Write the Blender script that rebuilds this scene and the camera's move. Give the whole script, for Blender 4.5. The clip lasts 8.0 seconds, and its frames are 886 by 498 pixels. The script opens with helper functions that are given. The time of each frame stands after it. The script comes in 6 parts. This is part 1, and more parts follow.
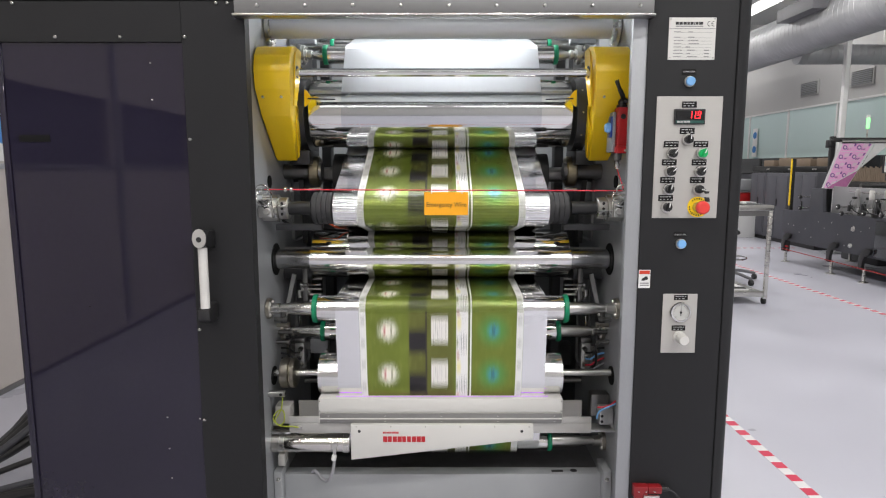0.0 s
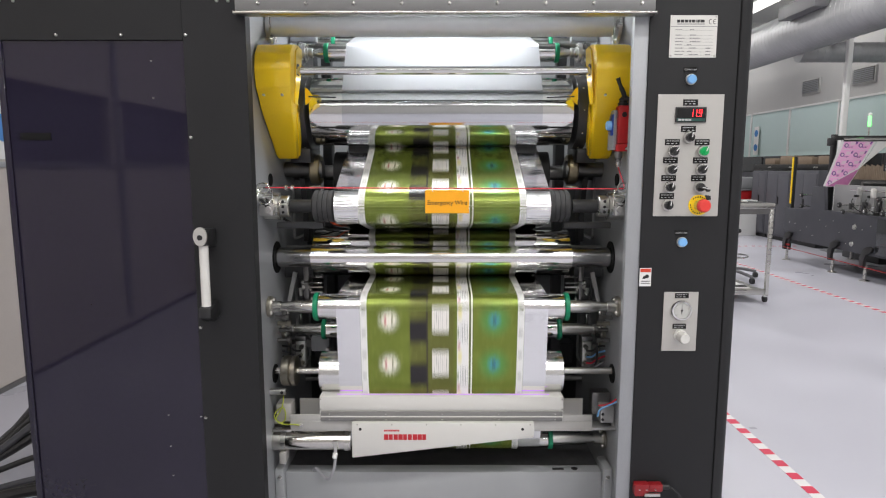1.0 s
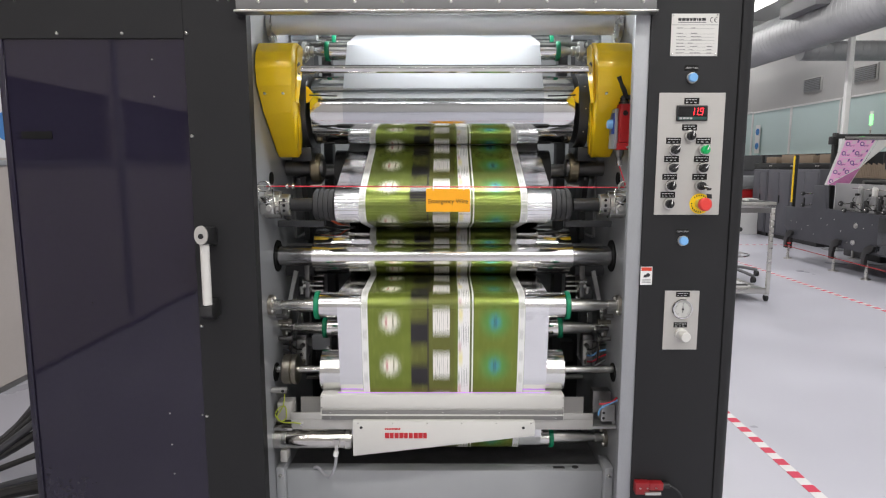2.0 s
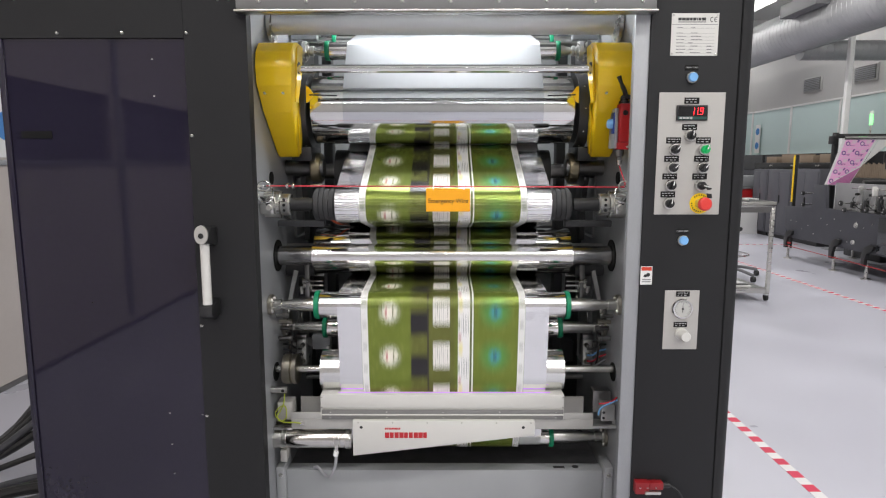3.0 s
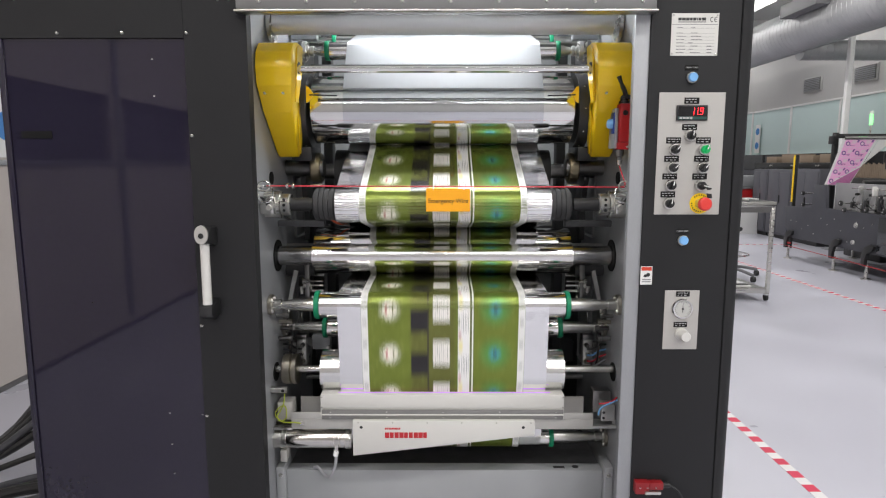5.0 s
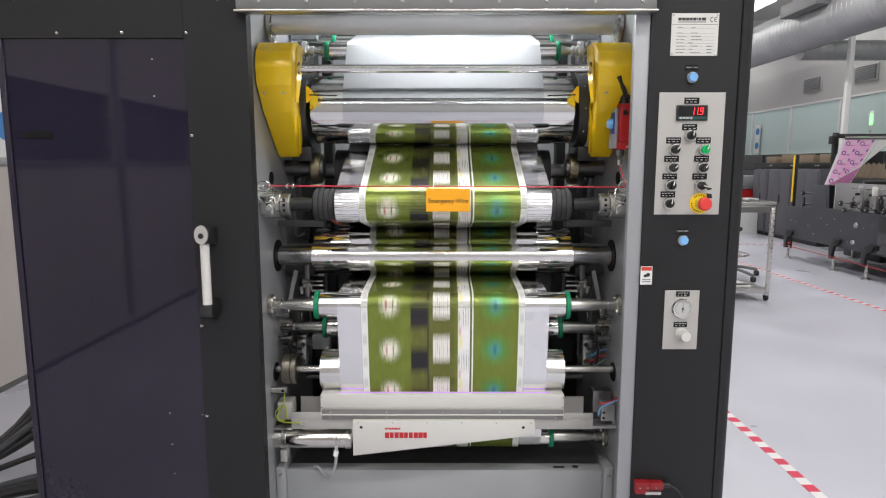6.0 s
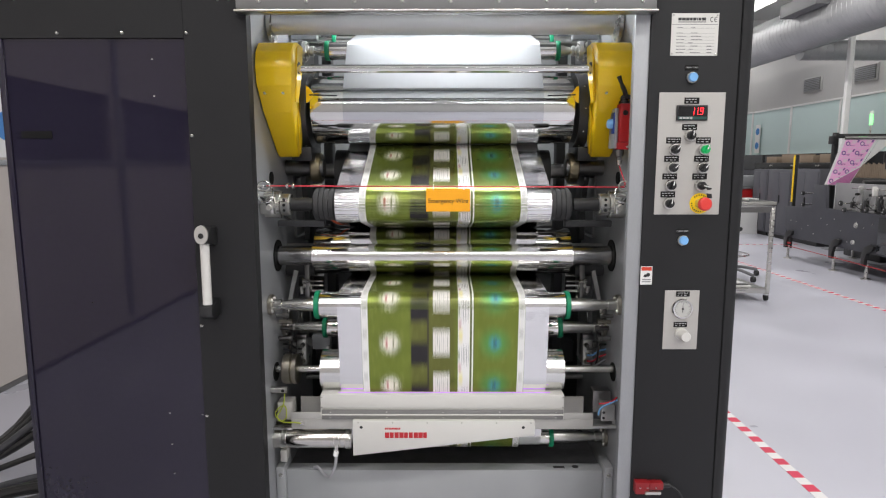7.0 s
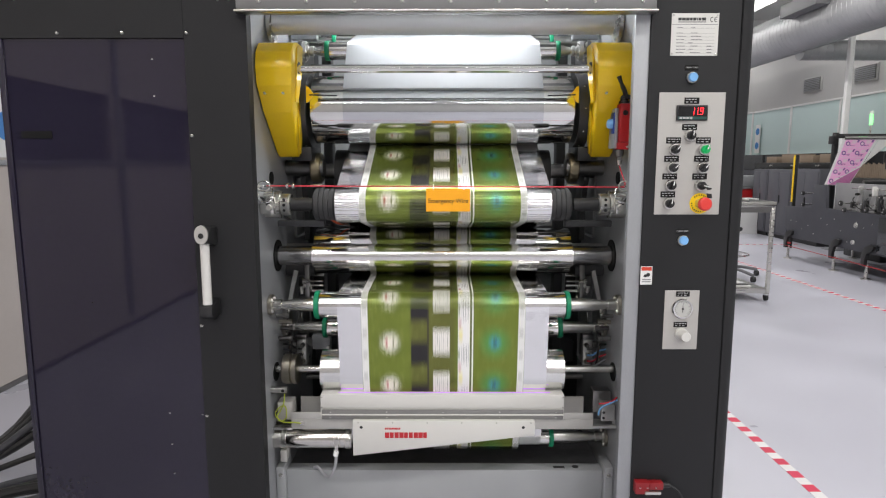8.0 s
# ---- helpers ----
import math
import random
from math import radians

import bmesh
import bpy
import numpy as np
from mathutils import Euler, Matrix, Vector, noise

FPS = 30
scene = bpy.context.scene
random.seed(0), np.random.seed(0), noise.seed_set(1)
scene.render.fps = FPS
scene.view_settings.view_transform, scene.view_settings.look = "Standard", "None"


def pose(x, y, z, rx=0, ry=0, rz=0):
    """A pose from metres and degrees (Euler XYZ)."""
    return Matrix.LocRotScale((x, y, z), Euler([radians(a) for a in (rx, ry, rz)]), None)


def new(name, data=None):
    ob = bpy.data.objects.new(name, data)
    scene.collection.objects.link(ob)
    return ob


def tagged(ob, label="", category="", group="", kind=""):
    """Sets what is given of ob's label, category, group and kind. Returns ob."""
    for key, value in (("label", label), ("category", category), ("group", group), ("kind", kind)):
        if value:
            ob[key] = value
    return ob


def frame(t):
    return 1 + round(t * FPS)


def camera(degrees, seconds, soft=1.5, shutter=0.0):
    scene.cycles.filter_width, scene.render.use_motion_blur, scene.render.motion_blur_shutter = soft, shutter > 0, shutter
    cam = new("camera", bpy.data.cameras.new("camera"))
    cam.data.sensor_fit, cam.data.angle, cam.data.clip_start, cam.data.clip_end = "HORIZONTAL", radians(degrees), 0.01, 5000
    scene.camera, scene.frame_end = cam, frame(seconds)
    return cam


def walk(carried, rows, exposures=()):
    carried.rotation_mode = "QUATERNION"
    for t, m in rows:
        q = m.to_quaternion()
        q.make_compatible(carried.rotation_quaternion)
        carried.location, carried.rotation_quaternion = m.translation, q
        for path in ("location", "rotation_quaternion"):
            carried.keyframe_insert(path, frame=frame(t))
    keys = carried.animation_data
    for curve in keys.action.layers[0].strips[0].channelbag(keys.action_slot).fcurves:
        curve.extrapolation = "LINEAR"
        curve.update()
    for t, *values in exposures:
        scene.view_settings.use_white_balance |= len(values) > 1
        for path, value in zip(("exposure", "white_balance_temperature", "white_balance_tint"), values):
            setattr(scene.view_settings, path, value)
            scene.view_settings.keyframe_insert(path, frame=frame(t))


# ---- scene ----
from collections import namedtuple

# ---------------------------------------------------------------- camera
EYE = (0.0, -1.88, 1.45)
cam = camera(71.35, 8.0, soft=1.15, shutter=0.7)
walk(cam, [(t, pose(*EYE, 82.13 + up, 0, 0.15 - right)) for t, up, right in (
    (0.0, 0.335, 0.170), (0.3, 0.275, 0.170), (0.6, 0.225, 0.165), (1.0, 0.160, 0.085), (1.3, 0.115, 0.040),
    (1.7, 0.060, 0.010), (2.3, 0.010, 0.0), (2.9, 0.0, 0.0), (8.0, 0.0, 0.0))])

# ---------------------------------------------------------------- world and light
world = bpy.data.worlds.new("world")
scene.world = world
world.use_nodes = True
world.node_tree.nodes["Background"].inputs[0].default_value = (0.75, 0.85, 1.0, 1)
world.node_tree.nodes["Background"].inputs[1].default_value = 0.25
scene.view_settings.exposure = 0.0


def area_lamp(name, x, y, z, sx, sy, watts, color=(1, 0.98, 0.95), rx=0, ry=0):
    data = bpy.data.lights.new(name, "AREA")
    data.shape, data.size, data.size_y, data.energy, data.color = "RECTANGLE", sx, sy, watts, color
    ob = new(name, data)
    ob.matrix_world = pose(x, y, z, rx, ry, 0)
    return ob


CEIL = 4.6
LAMP_PLACES = [(lx, ly) for lx in (-1.5, 1.5, 4.4, 7.0) for ly in (-7.2, -4.6, -2.0, 2.5, 6.5, 10.5, 14.5) if not (lx < 1 and ly > 0)]
for lx, ly in LAMP_PLACES:
    across = ly < 0          # the rows before the machine run across the hall
    area_lamp("ceiling_tube_light", lx, ly, CEIL - 0.13, 2.5 if across else 0.13, 0.13 if across else 1.54, {-1.5: 48, 1.5: 64, 4.4: 58, 7.0: 18}[lx] * (0.6 if ly < -7 else 1))
area_lamp("machine_strip_light", 0.0, 0.64, 2.24, 0.72, 0.16, 13.0, (0.95, 0.98, 1.0), rx=0)


# ---------------------------------------------------------------- materials
def material(name, color, rough=0.5, metal=0.0, var=0.08, scale=6.0, bump=0.0, bump_scale=60.0, rough_var=0.1,
             stretch=(1, 1, 1), coat=0.0, emit=0.0, spec=0.5):
    m = bpy.data.materials.new(name)
    m.use_nodes = True
    t = m.node_tree
    b = t.nodes["Principled BSDF"]
    b.inputs["Metallic"].default_value = metal
    b.inputs["Coat Weight"].default_value = coat
    b.inputs["Specular IOR Level"].default_value = spec
    if emit:
        b.inputs["Emission Color"].default_value = (*color, 1)
        b.inputs["Emission Strength"].default_value = emit
    co = t.nodes.new("ShaderNodeTexCoord")
    mp = t.nodes.new("ShaderNodeMapping")
    mp.inputs["Scale"].default_value = stretch
    t.links.new(co.outputs["Object"], mp.inputs["Vector"])
    big = t.nodes.new("ShaderNodeTexNoise")
    big.inputs["Scale"].default_value, big.inputs["Detail"].default_value = scale, 6
    fine = t.nodes.new("ShaderNodeTexNoise")
    fine.inputs["Scale"].default_value, fine.inputs["Detail"].default_value = bump_scale, 4
    for n in (big, fine):
        t.links.new(mp.outputs[0], n.inputs["Vector"])
    both = t.nodes.new("ShaderNodeMath")
    both.operation = "ADD"
    half = t.nodes.new("ShaderNodeMath")
    half.operation, half.inputs[1].default_value = "MULTIPLY", 0.5
    t.links.new(fine.outputs[0], half.inputs[0])
    t.links.new(big.outputs[0], both.inputs[0])
    t.links.new(half.outputs[0], both.inputs[1])
    ramp = t.nodes.new("ShaderNodeMapRange")
    ramp.inputs["From Min"].default_value, ramp.inputs["From Max"].default_value = 0.45, 1.05
    ramp.inputs["To Min"].default_value, ramp.inputs["To Max"].default_value = 1 - var, 1 + var
    t.links.new(both.outputs[0], ramp.inputs[0])
    mul = t.nodes.new("ShaderNodeVectorMath")
    mul.operation = "SCALE"
    mul.inputs[0].default_value = color
    t.links.new(ramp.outputs[0], mul.inputs["Scale"])
    t.links.new(mul.outputs[0], b.inputs["Base Color"])
    rr = t.nodes.new("ShaderNodeMapRange")
    rr.inputs["From Min"].default_value, rr.inputs["From Max"].default_value = 0.3, 0.7
    rr.inputs["To Min"].default_value = max(0.01, rough * (1 - rough_var))
    rr.inputs["To Max"].default_value = min(1, rough * (1 + rough_var))
    t.links.new(big.outputs[0], rr.inputs[0])
    t.links.new(rr.outputs[0], b.inputs["Roughness"])
    if bump:
        bn = t.nodes.new("ShaderNodeBump")
        bn.inputs["Strength"].default_value, bn.inputs["Distance"].default_value = bump, 0.002
        t.links.new(fine.outputs[0], bn.inputs["Height"])
        t.links.new(bn.outputs[0], b.inputs["Normal"])
    return m


CHARCOAL = material("charcoal_paint", (0.019, 0.0191, 0.0205), 0.58, bump=0.12, bump_scale=500, var=0.08, spec=0.23)
CHARCOAL_DARK = material("dark_machine_paint", (0.055, 0.056, 0.06), 0.55, bump=0.1, bump_scale=400)
BLACK = material("black_plastic", (0.016, 0.016, 0.017), 0.4)
RUBBER = material("black_rubber", (0.032, 0.032, 0.033), 0.6, bump=0.1, bump_scale=300)
STEEL_GREY = material("grey_painted_steel", (0.33, 0.34, 0.355), 0.40, metal=0.25, var=0.07, stretch=(1, 1, 0.25), bump=0.05, bump_scale=300)
BEAM_GREY = material("light_grey_paint", (0.33, 0.34, 0.35), 0.5, var=0.06, bump=0.06, bump_scale=300)
ALU = material("brushed_aluminium", (0.70, 0.70, 0.69), 0.32, 1.0, stretch=(0.3, 6, 6), bump=0.05, bump_scale=200)
CHROME = material("polished_chrome", (0.74, 0.73, 0.71), 0.07, 1.0, var=0.02)
SATIN = material("satin_steel", (0.60, 0.59, 0.56), 0.28, 1.0, stretch=(0.3, 5, 5), bump=0.04, bump_scale=150)
DARK_STEEL = material("dark_steel", (0.22, 0.215, 0.21), 0.35, 1.0, var=0.15)
BRASS = material("worn_brass", (0.42, 0.39, 0.33), 0.3, 1.0, var=0.15)
GREEN = material("green_ring_plastic", (0.0, 0.22, 0.10), 0.45)
YELLOW = material("yellow_paint", (0.95, 0.63, 0.012), 0.32, var=0.04, coat=0.2, bump=0.05, bump_scale=200)
ORANGE = material("orange_sign_card", (0.95, 0.42, 0.008), 0.55, var=0.03)
RED = material("red_plastic", (0.42, 0.012, 0.014), 0.4)
BLUE = material("blue_plastic", (0.20, 0.45, 0.80), 0.35)
WHITE = material("white_paint", (0.75, 0.75, 0.74), 0.5, var=0.03)
PLATE = material("cream_metal_sheet", (0.64, 0.63, 0.60), 0.45, var=0.03, bump=0.04, bump_scale=300)
SS_PANEL = material("brushed_panel_steel", (0.49, 0.475, 0.45), 0.5, 0.4, var=0.03, stretch=(1, 1, 8))
SILVER_FILM = material("silver_film", (0.58, 0.59, 0.61), 0.40, 1.0, var=0.02, stretch=(1, 0.3, 0.3))
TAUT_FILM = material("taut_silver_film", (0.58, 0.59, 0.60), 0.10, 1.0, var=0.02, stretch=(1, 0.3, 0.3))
FOIL = material("foil_margin", (0.86, 0.86, 0.86), 0.10, 1.0, var=0.02, bump=0.35, bump_scale=22)
TAPE_RED = material("red_tape", (0.60, 0.02, 0.07), 0.5, var=0.1)
TAPE_WHITE = material("white_tape", (0.74, 0.73, 0.73), 0.5, var=0.08)
WALL_PAINT = material("wall_paint", (0.50, 0.495, 0.49), 0.7, var=0.04, scale=1.5)
CEILING_MAT = material("ceiling_panel", (0.50, 0.50, 0.50), 0.8, var=0.04, scale=1.2)
FLOOR_MAT = material("grey_epoxy_floor", (0.48, 0.48, 0.545), 0.36, var=0.10, scale=1.2, bump=0.10, bump_scale=260, rough_var=0.3)
GLASS_GREEN = material("frosted_green_panel", (0.60, 0.74, 0.73), 0.25, var=0.05, scale=0.5)
DUCT = material("galvanised_duct", (0.42, 0.425, 0.435), 0.55, 0.6, var=0.1, scale=3)
PURPLE_ACRYLIC = material("smoked_purple_acrylic", (0.015, 0.0125, 0.026), 0.035, var=0.12, scale=1.5, rough_var=0.1, spec=0.54)
GREEN_PRINT = material("green_print", (0.115, 0.155, 0.022), 0.30, var=0.08, scale=30, coat=0.3)
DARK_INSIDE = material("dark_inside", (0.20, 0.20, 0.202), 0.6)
INSIDE_GREY = material("inside_grey_paint", (0.36, 0.365, 0.37), 0.5, var=0.12, scale=9)
TAG_BLACK = material("engraved_tag_black", (0.006, 0.006, 0.006), 0.45, spec=0.25)
HOLE = material("dark_hole", (0.006, 0.006, 0.006), 0.7, spec=0.2)


# ---------------------------------------------------------------- building helpers
def origin(name, x, y, z, label="", category="", group="", kind=""):
    ob = new(name)
    ob.empty_display_size = 0.05
    ob.location = (x, y, z)
    bpy.context.view_layer.update()
    return tagged(ob, label, category, group, kind)



def place_of(ob):
    return Vector((0, 0, 0)) if ob is None else ob.location + place_of(ob.parent)


def mesh_of(name, bm, mats, smooth=True):
    me = bpy.data.meshes.new(name)
    bmesh.ops.recalc_face_normals(bm, faces=bm.faces)
    bm.to_mesh(me)
    bm.free()
    for m in (mats if isinstance(mats, (list, tuple)) else [mats]):
        me.materials.append(m)
    if smooth:
        me.polygons.foreach_set("use_smooth", [True] * len(me.polygons))
        me.set_sharp_from_angle(angle=radians(35))
    return me


def part(name, bm, mats, parent, label=""):
    """A mesh written in world places, as a part of parent."""
    bmesh.ops.translate(bm, verts=bm.verts, vec=-place_of(parent))
    ob = new(name, mesh_of(name, bm, mats))
    ob.parent = parent
    return tagged(ob, label)


def thing(name, bm, mats, label="", category="", group="", kind="", at=None):
    """A mesh written in world places, as a thing of its own with its origin at its base."""
    if at is None:
        xs = np.array([v.co[:] for v in bm.verts])
        at = ((xs[:, 0].min() + xs[:, 0].max()) / 2, (xs[:, 1].min() + xs[:, 1].max()) / 2, xs[:, 2].min())
    bmesh.ops.translate(bm, verts=bm.verts, vec=-Vector(at))
    ob = new(name, mesh_of(name, bm, mats))
    ob.location = at
    return tagged(ob, label, category, group, kind)


def box(x0, x1, y0, y1, z0, z1, bevel=0.0, bm=None, mat=0, seg=2):
    bm = bm or bmesh.new()
    made = bmesh.ops.create_cube(bm, size=1.0)["verts"]
    bmesh.ops.scale(bm, verts=made, vec=(x1 - x0, y1 - y0, z1 - z0))
    bmesh.ops.translate(bm, verts=made, vec=((x0 + x1) / 2, (y0 + y1) / 2, (z0 + z1) / 2))
    faces = set(f for v in made for f in v.link_faces)
    for f in faces:
        f.material_index = mat
    if bevel:
        edges = set(e for v in made for e in v.link_edges)
        bmesh.ops.bevel(bm, geom=list(edges), offset=bevel, segments=seg, affect="EDGES", profile=0.5)
    return bm


def turned(profile, axis, at, bm=None, seg=32, mat=0):
    """A body turned about an axis ('x', 'y' or 'z') through at: profile rows of (distance along the axis, radius)."""
    bm = bm or bmesh.new()
    rings = []
    for d, r in profile:
        ring = []
        for i in range(seg):
            a = 2 * math.pi * i / seg
            u, v = r * math.cos(a), r * math.sin(a)
            p = {"x": (d, u, v), "y": (u, d, v), "z": (u, v, d)}[axis]
            ring.append(bm.verts.new((at[0] + p[0], at[1] + p[1], at[2] + p[2])))
        rings.append(ring)
    for a, b in zip(rings, rings[1:]):
        for i in range(seg):
            f = bm.faces.new((a[i], a[(i + 1) % seg], b[(i + 1) % seg], b[i]))
            f.material_index = mat
    for ring in (rings[0], rings[-1]):
        bm.faces.new(ring).material_index = mat
    return bm


def rod(p, q, r, bm=None, seg=16, mat=0):
    bm = bm or bmesh.new()
    p, q = Vector(p), Vector(q)
    made = bmesh.ops.create_cone(bm, cap_ends=True, segments=seg, radius1=r, radius2=r, depth=(q - p).length)["verts"]
    turn = (q - p).to_track_quat("Z", "Y").to_matrix().to_4x4()
    bmesh.ops.transform(bm, matrix=Matrix.Translation((p + q) / 2) @ turn, verts=made)
    for f in set(f for v in made for f in v.link_faces):
        f.material_index = mat
    return bm


def prism(points, axis, a, b, bm=None, mat=0, bevel=0.0):
    """A polygon given in the other two axes, drawn out along axis from a to b."""
    bm = bm or bmesh.new()
    def at(p, d):
        return {"x": (d, p[0], p[1]), "y": (p[0], d, p[1]), "z": (p[0], p[1], d)}[axis]
    lo = [bm.verts.new(at(p, a)) for p in points]
    hi = [bm.verts.new(at(p, b)) for p in points]
    made = [bm.faces.new(lo), bm.faces.new(hi)]
    n = len(points)
    for i in range(n):
        made.append(bm.faces.new((lo[i], lo[(i + 1) % n], hi[(i + 1) % n], hi[i])))
    for f in made:
        f.material_index = mat
    if bevel:
        bmesh.ops.bevel(bm, geom=list(set(e for f in made for e in f.edges)), offset=bevel, segments=2, affect="EDGES", profile=0.5)
    return bm


def tube(points, r, bm=None, seg=10, steps=8, mat=0):
    """A bent round cable through the points (Catmull-Rom)."""
    bm = bm or bmesh.new()
    pts = [Vector(p) for p in points]
    pts = [2 * pts[0] - pts[1]] + pts + [2 * pts[-1] - pts[-2]]
    line = []
    for i in range(1, len(pts) - 2):
        p0, p1, p2, p3 = pts[i - 1:i + 3]
        for k in range(steps):
            t = k / steps
            line.append(0.5 * (2 * p1 + (p2 - p0) * t + (2 * p0 - 5 * p1 + 4 * p2 - p3) * t * t + (3 * p1 - p0 - 3 * p2 + p3) * t ** 3))
    line.append(pts[-2])
    rings = []
    for i, p in enumerate(line):
        d = (line[min(i + 1, len(line) - 1)] - line[max(i - 1, 0)]).normalized()
        side = d.cross(Vector((0.3, 0.2, 1))).normalized()
        up = side.cross(d)
        rings.append([bm.verts.new(p + r * (math.cos(a) * side + math.sin(a) * up)) for a in (2 * math.pi * k / seg for k in range(seg))])
    for a, b in zip(rings, rings[1:]):
        for i in range(seg):
            bm.faces.new((a[i], a[(i + 1) % seg], b[(i + 1) % seg], b[i])).material_index = mat
    for ring in (rings[0], rings[-1]):
        bm.faces.new(ring).material_index = mat
    return bm


# ---------------------------------------------------------------- the hall
def hall():
    thing("floor", box(-3.2, 8.4, -9, 19, -0.1, 0), FLOOR_MAT, "grey glossy epoxy workshop floor", "floor", kind="structure")
    thing("ceiling", box(-3.2, 8.4, -9, 19, CEIL, CEIL + 0.1), CEILING_MAT, "white panelled hall ceiling", "ceiling", kind="structure")
    thing("wall_east", box(8.0, 8.2, -9, 19, 0, CEIL), WALL_PAINT, "off-white painted hall wall", "wall", kind="structure")
    thing("wall_north", box(-2.84, 8, 18, 18.2, 0, CEIL), WALL_PAINT, "off-white painted far hall wall", "wall", kind="structure")
    thing("wall_south", box(-2.84, 8, -9.2, -9, 0, CEIL), WALL_PAINT, "off-white painted hall wall", "wall", kind="structure")


hall()
WALL = 0.61       # inner faces of the side plates
CX = -0.008       # middle of the rollers


# ---------------------------------------------------------------- small repeats
def screw_mesh(r):
    bm = turned([(-0.002, r), (0.0, r), (0.6 * r, 0.75 * r), (0.8 * r, 0.4 * r)], "z", (0, 0, 0), seg=10)
    turned([(0.81 * r, 0.4 * r), (0.83 * r, 0.38 * r)], "z", (0, 0, 0), bm=bm, seg=6)
    return mesh_of("screw", bm, SATIN)


SCREW = screw_mesh(0.0055)
BOLT = screw_mesh(0.008)


def screw(parent, x, y, z, mesh=None, face="front", name="screw"):
    ob = new(name, mesh or SCREW)
    ob.parent = parent
    turn = {"front": (90, 0, 0), "right": (0, 90, 0), "left": (0, -90, 0), "up": (0, 0, 0)}[face]
    ob.matrix_basis = pose(*(Vector((x, y, z)) - place_of(parent)), *turn)
    return ob


def text_on(name, words, x, y, z, size, mat, parent, width=None):
    """Raised lettering on an upright face that looks towards -y, turned into a mesh."""
    cu = bpy.data.curves.new(name, "FONT")
    cu.body, cu.size, cu.extrude, cu.align_x, cu.align_y = words, size, 0.0006, "CENTER", "CENTER"
    tmp = bpy.data.objects.new(name, cu)
    scene.collection.objects.link(tmp)
    bpy.context.view_layer.update()
    me = bpy.data.meshes.new_from_object(tmp.evaluated_get(bpy.context.evaluated_depsgraph_get()))
    bpy.data.objects.remove(tmp)
    if width:
        have = max(v.co.x for v in me.vertices) - min(v.co.x for v in me.vertices)
        me.transform(Matrix.Diagonal((width / have, 1, 1, 1)))
    me.materials.clear()
    me.materials.append(mat)
    me.transform(pose(0, 0, 0, 90, 0, 0))
    me.transform(Matrix.Translation(Vector((x, y, z)) - place_of(parent)))
    ob = new(name, me)
    ob.parent = parent
    return ob


# ---------------------------------------------------------------- machine frame
PAN = material("oily_pan_steel", (0.15, 0.15, 0.155), 0.4, 0.2, var=0.25, scale=14)
BAR_GREY = material("grey_anodised_bar", (0.20, 0.20, 0.20), 0.5, 0.4, var=0.05)


